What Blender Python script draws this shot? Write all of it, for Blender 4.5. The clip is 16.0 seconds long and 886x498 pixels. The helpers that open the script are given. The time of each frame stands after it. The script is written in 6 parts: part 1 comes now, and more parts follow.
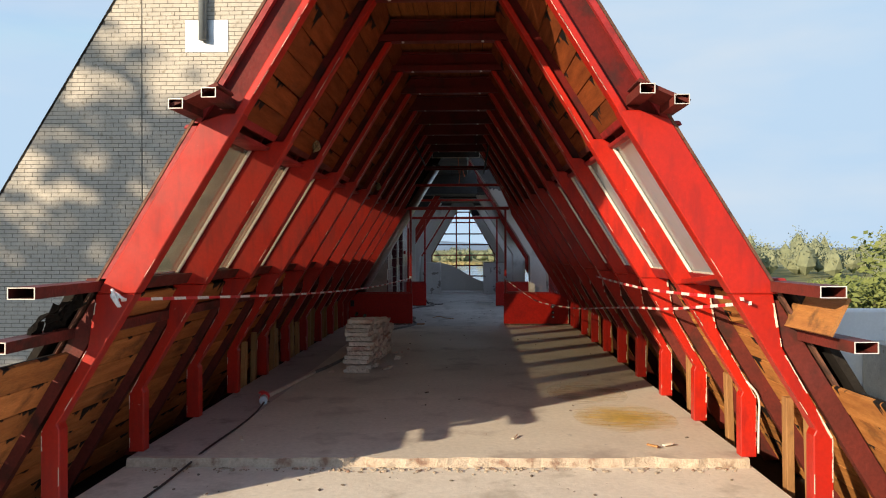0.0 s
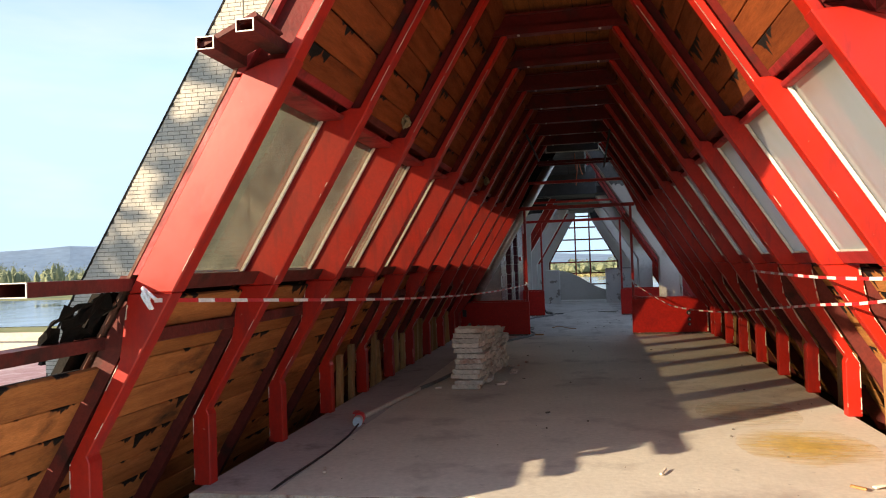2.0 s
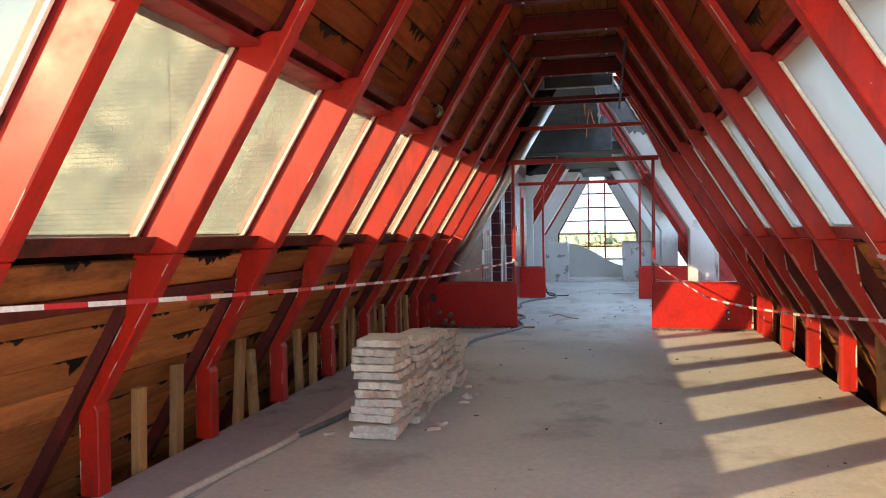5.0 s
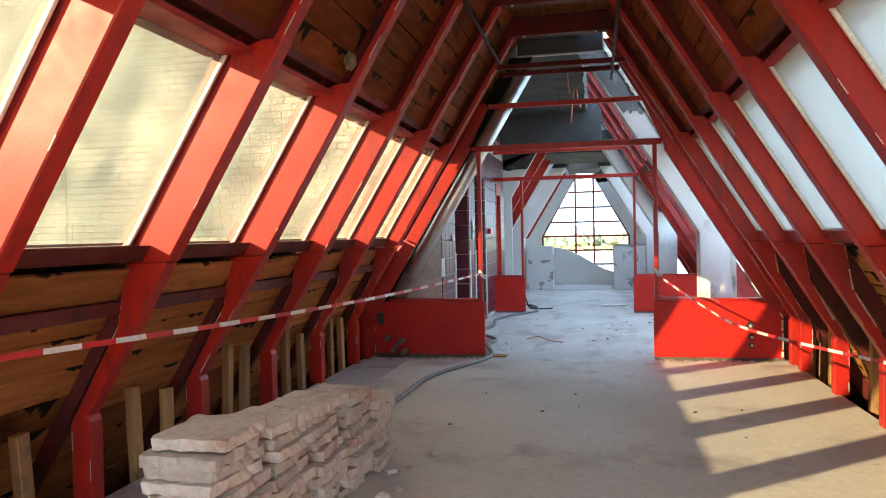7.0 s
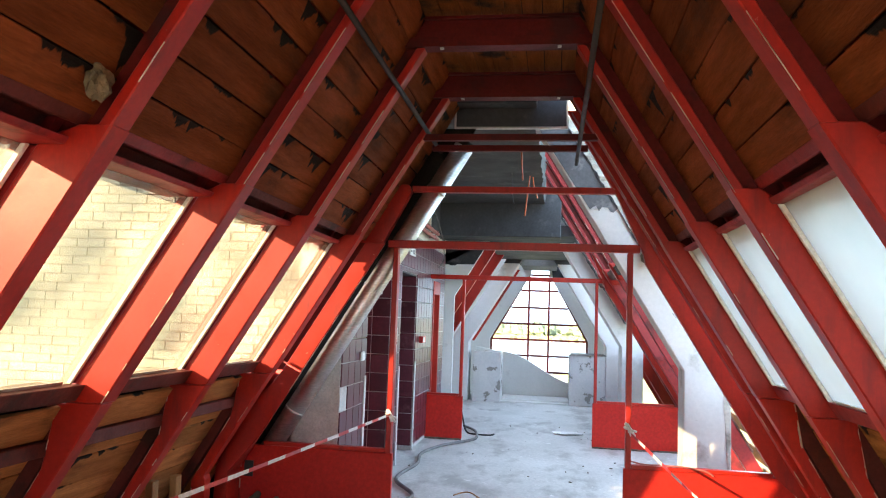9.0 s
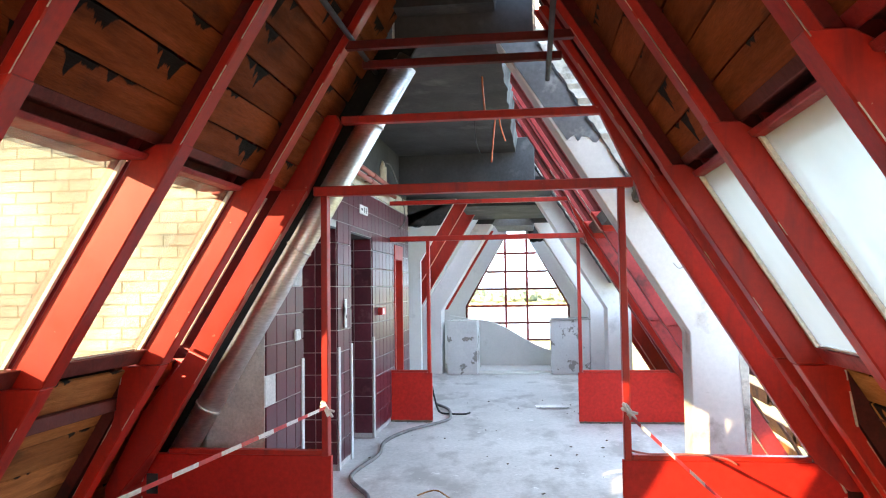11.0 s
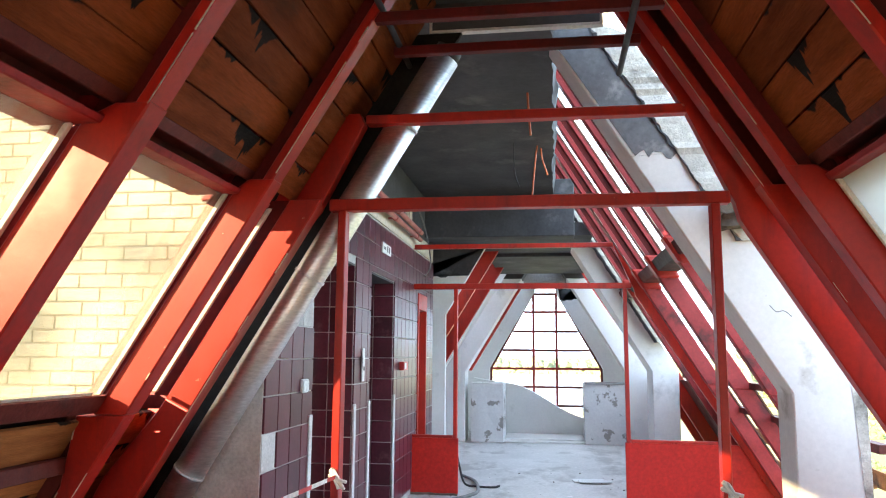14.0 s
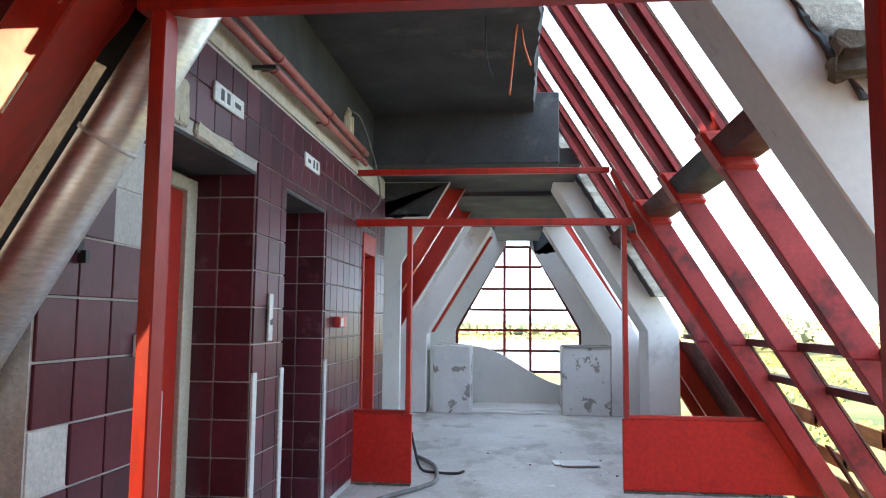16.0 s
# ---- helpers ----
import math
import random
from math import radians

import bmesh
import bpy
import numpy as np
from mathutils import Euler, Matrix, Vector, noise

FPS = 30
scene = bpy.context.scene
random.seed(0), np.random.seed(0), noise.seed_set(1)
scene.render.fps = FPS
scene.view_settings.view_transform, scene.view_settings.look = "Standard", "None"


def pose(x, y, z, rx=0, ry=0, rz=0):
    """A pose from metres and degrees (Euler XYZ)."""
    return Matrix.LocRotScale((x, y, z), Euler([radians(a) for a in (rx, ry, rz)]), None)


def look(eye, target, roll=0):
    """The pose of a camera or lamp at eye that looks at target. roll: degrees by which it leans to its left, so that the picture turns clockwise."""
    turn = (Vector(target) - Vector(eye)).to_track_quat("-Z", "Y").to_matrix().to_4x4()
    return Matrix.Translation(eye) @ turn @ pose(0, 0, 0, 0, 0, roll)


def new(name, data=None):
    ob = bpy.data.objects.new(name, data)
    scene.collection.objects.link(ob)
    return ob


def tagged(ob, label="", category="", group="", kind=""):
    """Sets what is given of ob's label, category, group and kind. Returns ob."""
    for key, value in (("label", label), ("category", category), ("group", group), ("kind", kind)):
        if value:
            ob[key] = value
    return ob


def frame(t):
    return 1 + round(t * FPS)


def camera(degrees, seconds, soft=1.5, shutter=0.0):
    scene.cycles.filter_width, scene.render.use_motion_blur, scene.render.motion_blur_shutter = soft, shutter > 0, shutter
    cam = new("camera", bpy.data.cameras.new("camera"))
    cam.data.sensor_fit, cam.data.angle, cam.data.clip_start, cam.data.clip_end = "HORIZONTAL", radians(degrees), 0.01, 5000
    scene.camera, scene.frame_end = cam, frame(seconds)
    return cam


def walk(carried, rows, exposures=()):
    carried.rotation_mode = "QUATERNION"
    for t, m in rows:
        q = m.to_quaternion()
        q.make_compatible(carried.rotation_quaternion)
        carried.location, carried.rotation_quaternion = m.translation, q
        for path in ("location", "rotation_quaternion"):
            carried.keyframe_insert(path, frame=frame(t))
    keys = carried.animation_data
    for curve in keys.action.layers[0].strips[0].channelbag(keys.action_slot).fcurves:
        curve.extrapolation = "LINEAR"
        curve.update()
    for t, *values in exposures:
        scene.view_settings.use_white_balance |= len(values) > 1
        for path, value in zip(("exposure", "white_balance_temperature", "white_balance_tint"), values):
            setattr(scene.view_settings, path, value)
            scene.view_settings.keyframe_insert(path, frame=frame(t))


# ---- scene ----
cam = camera(62.0, 16.0, 1.1)
PATH = [
    (0, (0.221, -1.23, 1.411), (0.148, 0.769, 1.409), -0.1),
    (0.5, (0.161, -1.203, 1.303), (-0.029, 0.788, 1.275), -0.3),
    (1, (0.086, -0.954, 1.286), (-0.187, 1.027, 1.253), -1.3),
    (1.5, (0.159, -0.559, 1.279), (-0.174, 1.413, 1.299), -2.1),
    (2, (0.174, -0.18, 1.248), (-0.213, 1.782, 1.29), -1.9),
    (2.5, (0.187, 0.323, 1.243), (-0.221, 2.281, 1.273), -2.0),
    (3, (0.28, 0.803, 1.23), (-0.132, 2.76, 1.215), -2.1),
    (3.5, (0.295, 1.345, 1.25), (-0.058, 3.314, 1.225), -2.3),
    (4, (0.344, 1.843, 1.241), (-0.055, 3.803, 1.216), -1.9),
    (4.2, (0.342, 2.036, 1.241), (-0.063, 3.995, 1.207), -1.4),
    (6.3, (0.373, 4.14, 1.232), (-0.1, 6.083, 1.191), -1.2),
    (6.5, (0.376, 4.334, 1.245), (-0.091, 6.279, 1.205), -1.2),
    (7, (0.326, 4.856, 1.261), (-0.088, 6.812, 1.225), -1.2),
    (7.5, (0.313, 5.345, 1.258), (-0.105, 7.301, 1.222), -1.3),
    (8, (0.284, 5.858, 1.299), (-0.111, 7.819, 1.335), -1.2),
    (8.5, (0.307, 6.402, 1.452), (-0.056, 8.363, 1.606), 1.1),
    (9, (0.335, 6.869, 1.595), (0.032, 8.838, 1.781), 2.1),
    (9.2, (0.322, 7.016, 1.599), (0.025, 8.986, 1.785), 1.7),
    (11.3, (0.405, 8.123, 1.547), (0.165, 10.106, 1.65), -1.0),
    (11.5, (0.43, 8.118, 1.547), (0.192, 10.101, 1.641), -1.1),
    (12, (0.435, 8.132, 1.448), (0.205, 10.116, 1.345), -0.9),
    (12.5, (0.378, 8.197, 1.414), (0.147, 10.176, 1.25), -0.8),
    (13, (0.264, 8.406, 1.493), (0.043, 10.391, 1.595), -1.8),
    (13.5, (0.218, 8.654, 1.521), (0.009, 10.617, 1.842), -1.5),
    (14, (0.135, 8.946, 1.422), (-0.156, 10.904, 1.707), 0.5),
    (14.5, (0.12, 9.349, 1.393), (-0.15, 11.31, 1.676), 0.1),
    (15, (0.123, 9.789, 1.372), (-0.136, 11.757, 1.611), 0.5),
    (15.5, (0.083, 10.23, 1.36), (-0.139, 12.206, 1.568), 0.6),
    (16, (0.038, 10.652, 1.331), (-0.17, 12.632, 1.525), 0.5),
]
EXPOSURES = [
    (0.0, 0.96, 6900, 10), (1.5, 1.22, 7000, 10), (2.5, 1.78, 7050, 10), (3.0, 2.14, 7000, 9), (3.5, 2.70, 6950, 8), (4.2, 3.02, 6750, 6), (6.4, 3.42, 6550, 3), (9.0, 3.86, 6750, 5),
    (11.5, 4.02, 7000, 8), (12.5, 3.78, 7000, 8), (14.0, 3.94, 7000, 8), (15.0, 3.68, 7000, 8), (16.0, 3.4, 7050, 8),
]
walk(cam, [(t, look(eye, target, roll)) for t, eye, target, roll in PATH], EXPOSURES)

# ---- light ----
SUN = Vector((2.08, 2.2, -1.0)).normalized()
sun_data = bpy.data.lights.new("sun", "SUN")
sun_data.energy, sun_data.angle, sun_data.color = 4.0, radians(0.6), (1.0, 0.83, 0.62)
sun_lamp = new("sun", sun_data)
sun_lamp.matrix_world = look((-40, -42, 20), Vector((-40, -42, 20)) + SUN)

world = bpy.data.worlds.new("sky")
scene.world = world
world.use_nodes = True
wn, wl = world.node_tree.nodes, world.node_tree.links
wn.clear()
sky = wn.new("ShaderNodeTexSky")
sky.sky_type, sky.sun_disc = "NISHITA", False
sky.sun_elevation, sky.sun_rotation = radians(18.3), radians(223.4)
sky.air_density, sky.dust_density, sky.ozone_density = 0.82, 0.12, 2.1
w_co = wn.new("ShaderNodeTexCoord")
w_map = wn.new("ShaderNodeMapping")
w_map.inputs["Scale"].default_value = (1.0, 1.0, 4.0)
w_noise = wn.new("ShaderNodeTexNoise")
w_noise.inputs["Scale"].default_value, w_noise.inputs["Detail"].default_value = 2.2, 7.0
w_ramp = wn.new("ShaderNodeValToRGB")
w_ramp.color_ramp.elements[0].position, w_ramp.color_ramp.elements[1].position = 0.46, 0.78
w_ramp.color_ramp.elements[0].color = (0.18, 0.18, 0.18, 1)
w_ramp.color_ramp.elements[1].color = (0.66, 0.66, 0.66, 1)
w_mix = wn.new("ShaderNodeMixRGB")
w_mix.inputs["Color2"].default_value = (2.75, 2.88, 3.05, 1)
w_bg = wn.new("ShaderNodeBackground")
w_bg.inputs["Strength"].default_value = 0.15
w_out = wn.new("ShaderNodeOutputWorld")
wl.new(w_co.outputs["Generated"], w_map.inputs["Vector"])
wl.new(w_map.outputs["Vector"], w_noise.inputs["Vector"])
wl.new(w_noise.outputs["Fac"], w_ramp.inputs["Fac"])
wl.new(w_ramp.outputs["Color"], w_mix.inputs["Fac"])
w_haze = wn.new("ShaderNodeMixRGB")
w_haze.blend_type = "DARKEN"
w_haze.inputs["Fac"].default_value = 1.0
w_haze.inputs["Color2"].default_value = (1.52, 2.32, 3.3, 1)
wl.new(sky.outputs["Color"], w_haze.inputs["Color1"])
wl.new(w_haze.outputs["Color"], w_mix.inputs["Color1"])
wl.new(w_mix.outputs["Color"], w_bg.inputs["Color"])
wl.new(w_bg.outputs["Background"], w_out.inputs["Surface"])


# ---- materials ----
def surf(name, c1, c2, scale=6.0, rough=0.6, metal=0.0, bump=0.15, fine=60.0, stretch=(1, 1, 1), vary=0.12,
         stain=None, stain_scale=2.0, stain_at=0.6, stain_soft=0.06, stain_stretch=(1, 1, 1), stain_rough=None, spec=0.5,
         second=None, second_scale=8.0, second_at=0.66, grain_range=(0.78, 1.14)):
    """A worn surface: two tones at a coarse scale, fine grain in colour and relief, up to two layers of stains, a small change from piece to piece."""
    m = bpy.data.materials.new(name)
    m.use_nodes = True
    n, l = m.node_tree.nodes, m.node_tree.links
    b = n["Principled BSDF"]
    co = n.new("ShaderNodeTexCoord")
    info = n.new("ShaderNodeObjectInfo")
    shift = n.new("ShaderNodeVectorMath")
    shift.operation = "MULTIPLY_ADD"
    shift.inputs[1].default_value = (17.0, 17.0, 17.0)
    l.new(info.outputs["Random"], shift.inputs[0])
    l.new(co.outputs["Object"], shift.inputs[2])

    def tex(s, detail, st):
        mp = n.new("ShaderNodeMapping")
        mp.inputs["Scale"].default_value = st
        t = n.new("ShaderNodeTexNoise")
        t.inputs["Scale"].default_value, t.inputs["Detail"].default_value, t.inputs["Roughness"].default_value = s, detail, 0.62
        l.new(shift.outputs[0], mp.inputs["Vector"])
        l.new(mp.outputs[0], t.inputs["Vector"])
        return t

    def ramp(t, lo, hi):
        r = n.new("ShaderNodeMapRange")
        r.inputs["From Min"].default_value, r.inputs["From Max"].default_value = lo, hi
        l.new(t.outputs["Fac"], r.inputs["Value"])
        return r

    def mix(fac, a, c, kind="MIX"):
        x = n.new("ShaderNodeMixRGB")
        x.blend_type = kind
        for src, k in ((fac, "Fac"), (a, "Color1"), (c, "Color2")):
            if isinstance(src, (int, float)):
                x.inputs[k].default_value = src
            elif isinstance(src, tuple):
                x.inputs[k].default_value = (*src, 1)
            else:
                l.new(src, x.inputs[k])
        return x.outputs["Color"]

    coarse, grain = tex(scale, 4, stretch), tex(fine, 5, stretch)
    col = mix(ramp(coarse, 0.32, 0.68).outputs[0], tuple(c1), tuple(c2))
    g = ramp(grain, 0.3, 0.75)
    g.inputs["To Min"].default_value, g.inputs["To Max"].default_value = grain_range
    col = mix(1.0, col, g.outputs[0], "MULTIPLY")
    v = n.new("ShaderNodeMapRange")
    v.inputs["To Min"].default_value, v.inputs["To Max"].default_value = 1 - vary, 1 + vary
    l.new(info.outputs["Random"], v.inputs["Value"])
    col = mix(1.0, col, v.outputs[0], "MULTIPLY")
    rgh = None
    if stain is not None:
        f = ramp(tex(stain_scale, 6, stain_stretch), stain_at - stain_soft, stain_at + stain_soft).outputs[0]
        col = mix(f, col, tuple(stain))
        if stain_rough is not None:
            rgh = mix(f, (rough,) * 3, (stain_rough,) * 3)
    if second is not None:
        f2 = ramp(tex(second_scale, 7, (1, 1, 1)), second_at - 0.03, second_at + 0.05).outputs[0]
        col = mix(f2, col, tuple(second))
    l.new(col, b.inputs["Base Color"])
    if rgh is not None:
        l.new(rgh, b.inputs["Roughness"])
    else:
        rr = ramp(coarse, 0.3, 0.7)
        rr.inputs["To Min"].default_value, rr.inputs["To Max"].default_value = max(0.04, rough - 0.1), min(1, rough + 0.1)
        l.new(rr.outputs[0], b.inputs["Roughness"])
    b.inputs["Metallic"].default_value = metal
    b.inputs["Specular IOR Level"].default_value = spec
    if bump:
        bp = n.new("ShaderNodeBump")
        bp.inputs["Strength"].default_value, bp.inputs["Distance"].default_value = bump, 0.01
        s = n.new("ShaderNodeMath")
        s.operation = "ADD"
        l.new(coarse.outputs["Fac"], s.inputs[0])
        l.new(grain.outputs["Fac"], s.inputs[1])
        l.new(s.outputs[0], bp.inputs["Height"])
        l.new(bp.outputs[0], b.inputs["Normal"])
    return m


def pane_material(name, clear, tint, dirt_scale=3.0, film_tone=1.0, film_blue=1.0):
    """Dirty flat glass: clear, a dusty film that scatters light, and a gloss that grows at a grazing angle."""
    m = bpy.data.materials.new(name)
    m.use_nodes = True
    n, l = m.node_tree.nodes, m.node_tree.links
    n.clear()
    out = n.new("ShaderNodeOutputMaterial")
    tr, gl, tl, df = (n.new("ShaderNodeBsdf" + k) for k in ("Transparent", "Glossy", "Translucent", "Diffuse"))
    tr.inputs["Color"].default_value = (*tint, 1)
    gl.inputs["Roughness"].default_value = 0.06
    tl.inputs["Color"].default_value = (0.78 * film_tone, 0.76 * film_tone, 0.71 * film_tone * film_blue, 1)
    df.inputs["Color"].default_value = (0.55 * film_tone, 0.53 * film_tone, 0.48 * film_tone * film_blue, 1)
    dust, film, shine = n.new("ShaderNodeMixShader"), n.new("ShaderNodeMixShader"), n.new("ShaderNodeMixShader")
    dust.inputs["Fac"].default_value = 0.35
    co, noi, rng, fr = n.new("ShaderNodeTexCoord"), n.new("ShaderNodeTexNoise"), n.new("ShaderNodeMapRange"), n.new("ShaderNodeLayerWeight")
    noi.inputs["Scale"].default_value, noi.inputs["Detail"].default_value = dirt_scale, 8.0
    rng.inputs["From Min"].default_value, rng.inputs["From Max"].default_value = 0.3, 0.75
    rng.inputs["To Min"].default_value, rng.inputs["To Max"].default_value = 1 - clear - 0.05, 1 - clear + 0.06
    fr.inputs["Blend"].default_value = 0.5
    graze = n.new("ShaderNodeMath")
    graze.operation = "POWER"
    graze.inputs[1].default_value = 4.0
    l.new(fr.outputs["Facing"], graze.inputs[0])
    weak = n.new("ShaderNodeMath")
    weak.operation = "MULTIPLY_ADD"
    weak.inputs[1].default_value, weak.inputs[2].default_value = 0.45, 0.02
    l.new(graze.outputs[0], weak.inputs[0])
    l.new(co.outputs["Object"], noi.inputs["Vector"])
    l.new(noi.outputs["Fac"], rng.inputs["Value"])
    l.new(tl.outputs[0], dust.inputs[1])
    l.new(df.outputs[0], dust.inputs[2])
    l.new(rng.outputs[0], film.inputs["Fac"])
    l.new(tr.outputs[0], film.inputs[1])
    l.new(dust.outputs[0], film.inputs[2])
    l.new(weak.outputs[0], shine.inputs["Fac"])
    l.new(film.outputs[0], shine.inputs[1])
    l.new(gl.outputs[0], shine.inputs[2])
    l.new(shine.outputs[0], out.inputs["Surface"])
    return m


def spill_material(name, colour, half):
    """A thin dried spill that thins out towards its rim in brushed streaks."""
    m = surf(name, colour, tuple(c * 0.72 for c in colour), 5.0, 0.6, bump=0.1, fine=30, stain=tuple(c * 0.62 for c in colour), stain_scale=4.5, stain_at=0.60)
    n, l = m.node_tree.nodes, m.node_tree.links
    out, b = n["Material Output"], n["Principled BSDF"]
    co, mp, noi, ln, add, rng = (n.new("ShaderNode" + k) for k in ("TexCoord", "Mapping", "TexNoise", "VectorMath", "Math", "MapRange"))
    tr, mx = n.new("ShaderNodeBsdfTransparent"), n.new("ShaderNodeMixShader")
    mp.inputs["Scale"].default_value = (1.2, 5.0, 1.0)
    mp.inputs["Rotation"].default_value = (0, 0, -0.5)
    noi.inputs["Scale"].default_value, noi.inputs["Detail"].default_value, noi.inputs["Roughness"].default_value = 3.0, 8.0, 0.7
    ln.operation, add.operation = "LENGTH", "MULTIPLY_ADD"
    add.inputs[1].default_value = -1.0 / half
    rng.inputs["From Min"].default_value, rng.inputs["From Max"].default_value = -0.10, 0.42
    rng.inputs["To Max"].default_value = 0.75
    l.new(co.outputs["Object"], mp.inputs["Vector"])
    l.new(mp.outputs[0], noi.inputs["Vector"])
    l.new(co.outputs["Object"], ln.inputs[0])
    l.new(ln.outputs["Value"], add.inputs[0])
    l.new(noi.outputs["Fac"], add.inputs[2])
    l.new(add.outputs[0], rng.inputs["Value"])
    l.new(rng.outputs[0], mx.inputs["Fac"])
    l.new(tr.outputs[0], mx.inputs[1])
    l.new(b.outputs[0], mx.inputs[2])
    l.new(mx.outputs[0], out.inputs["Surface"])
    return m


def tarred_board(name, c1, c2, height, amount, dark):
    """Sawn boards with long grain; black tar has run down from the joint above each board."""
    m = surf(name, c1, c2, 3.0, 0.8, spec=0.12, bump=0.4, fine=30, stretch=(6, 0.6, 6), vary=0.26, stain=dark, stain_scale=1.6, stain_at=0.64, stain_soft=0.08, stain_stretch=(1.5, 0.7, 1.5))
    n, l = m.node_tree.nodes, m.node_tree.links
    b = n["Principled BSDF"]
    base = b.inputs["Base Color"].links[0].from_socket
    co, info, sep = n.new("ShaderNodeTexCoord"), n.new("ShaderNodeObjectInfo"), n.new("ShaderNodeSeparateXYZ")
    l.new(co.outputs["Object"], sep.inputs[0])

    def calc(op, a, c, clamp=False):
        x = n.new("ShaderNodeMath")
        x.operation, x.use_clamp = op, clamp
        for i, v in enumerate((a, c)):
            if isinstance(v, (int, float)):
                x.inputs[i].default_value = v
            else:
                l.new(v, x.inputs[i])
        return x.outputs[0]

    along = calc("ADD", sep.outputs["Y"], calc("MULTIPLY", info.outputs["Random"], 91.0))

    def wave(scale, detail):
        w = n.new("ShaderNodeTexNoise")
        w.noise_dimensions = "1D"
        w.inputs["Scale"].default_value, w.inputs["Detail"].default_value = scale, detail
        l.new(along, w.inputs["W"])
        return w.outputs["Fac"]

    patch = calc("MULTIPLY", calc("SUBTRACT", wave(1.9, 2), 0.52), 5.0, True)
    teeth = calc("ADD", calc("MULTIPLY", wave(11.0, 8), 2.4), -0.80)
    run = calc("MULTIPLY", calc("MULTIPLY", patch, teeth), amount)
    below = calc("SUBTRACT", height / 2, sep.outputs["Z"])
    fac = calc("MULTIPLY", calc("SUBTRACT", run, below), 120.0, True)
    x = n.new("ShaderNodeMixRGB")
    x.inputs["Color2"].default_value = (0.012, 0.010, 0.009, 1)
    l.new(fac, x.inputs["Fac"])
    l.new(base, x.inputs["Color1"])
    l.new(x.outputs[0], b.inputs["Base Color"])
    return m


RED = surf("red_paint", (0.47, 0.017, 0.007), (0.38, 0.013, 0.007), 3.0, 0.42, spec=0.42, bump=0.035, fine=45, grain_range=(0.84, 1.08), stain=(0.22, 0.012, 0.010), stain_scale=3.2, stain_at=0.62, stain_soft=0.12, stain_stretch=(4, 4, 0.8), second=(0.62, 0.38, 0.30), second_scale=24, second_at=0.735)
RED_DULL = surf("dull_red_paint", (0.35, 0.025, 0.026), (0.24, 0.018, 0.020), 4.0, 0.5, spec=0.35, bump=0.2, fine=40, stain=(0.09, 0.016, 0.014), stain_scale=4, stain_at=0.62, second=(0.5, 0.32, 0.28), second_scale=18, second_at=0.77)
# ties and cross bars: the dimness under the ridge is put into this red
SHADED_TIE_RED = surf("shaded_tie_red", (0.14, 0.011, 0.009), (0.09, 0.008, 0.007), 4.0, 0.5, spec=0.22, bump=0.2, fine=40, stain=(0.07, 0.014, 0.012), stain_scale=4, stain_at=0.6)
# web plates: the shade of the recess is put into this red
SHADED_WEB_RED = surf("shaded_web_red", (0.14, 0.011, 0.009), (0.09, 0.008, 0.007), 4.0, 0.55, spec=0.18, bump=0.2, fine=40, stain=(0.05, 0.012, 0.011), stain_scale=4, stain_at=0.6)
RED_PANEL = surf("red_sheet_panel", (0.57, 0.022, 0.014), (0.51, 0.018, 0.013), 2.0, 0.42, spec=0.24, bump=0.05, fine=30, stain=(0.36, 0.014, 0.012), stain_scale=3, stain_at=0.64)
MAROON = surf("maroon_primer", (0.15, 0.026, 0.020), (0.10, 0.020, 0.016), 5.0, 0.6, spec=0.25, bump=0.25, fine=50, stain=(0.05, 0.018, 0.014), stain_scale=4, stain_at=0.6, second=(0.22, 0.12, 0.1), second_scale=12, second_at=0.74)
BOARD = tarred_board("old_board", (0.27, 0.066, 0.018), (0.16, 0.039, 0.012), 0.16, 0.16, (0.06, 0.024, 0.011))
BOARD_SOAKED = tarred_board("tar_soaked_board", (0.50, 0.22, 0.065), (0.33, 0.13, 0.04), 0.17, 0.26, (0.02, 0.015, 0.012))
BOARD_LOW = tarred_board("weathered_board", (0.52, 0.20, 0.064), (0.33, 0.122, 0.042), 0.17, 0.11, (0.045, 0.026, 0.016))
STUD = surf("rough_pine", (0.44, 0.23, 0.085), (0.30, 0.145, 0.05), 3.0, 0.75, bump=0.35, fine=35, stretch=(6, 6, 0.7), vary=0.25, stain=(0.16, 0.085, 0.04), stain_scale=4, stain_at=0.62)
BOARD_RAW = surf("bare_orange_board", (0.50, 0.22, 0.062), (0.36, 0.145, 0.042), 3.0, 0.74, bump=0.4, fine=30, stretch=(6, 0.6, 6), vary=0.2, stain=(0.06, 0.035, 0.02), stain_scale=3.0, stain_at=0.62)
TAR = surf("tar_felt", (0.016, 0.014, 0.013), (0.028, 0.024, 0.02), 5.0, 0.9, spec=0.1, bump=0.5, fine=40)
CONCRETE = surf("floor_screed", (0.62, 0.575, 0.50), (0.52, 0.48, 0.42), 0.9, 0.6, bump=0.2, fine=26, grain_range=(0.86, 1.08), stain=(0.37, 0.325, 0.29), stain_scale=1.7, stain_at=0.62, stain_soft=0.08, second=(0.36, 0.33, 0.30), second_scale=9, second_at=0.69)
SCREED_EDGE = surf("broken_screed_edge", (0.50, 0.42, 0.33), (0.36, 0.29, 0.22), 9.0, 0.9, bump=0.9, fine=60, stain=(0.24, 0.15, 0.11), stain_scale=9, stain_at=0.60)
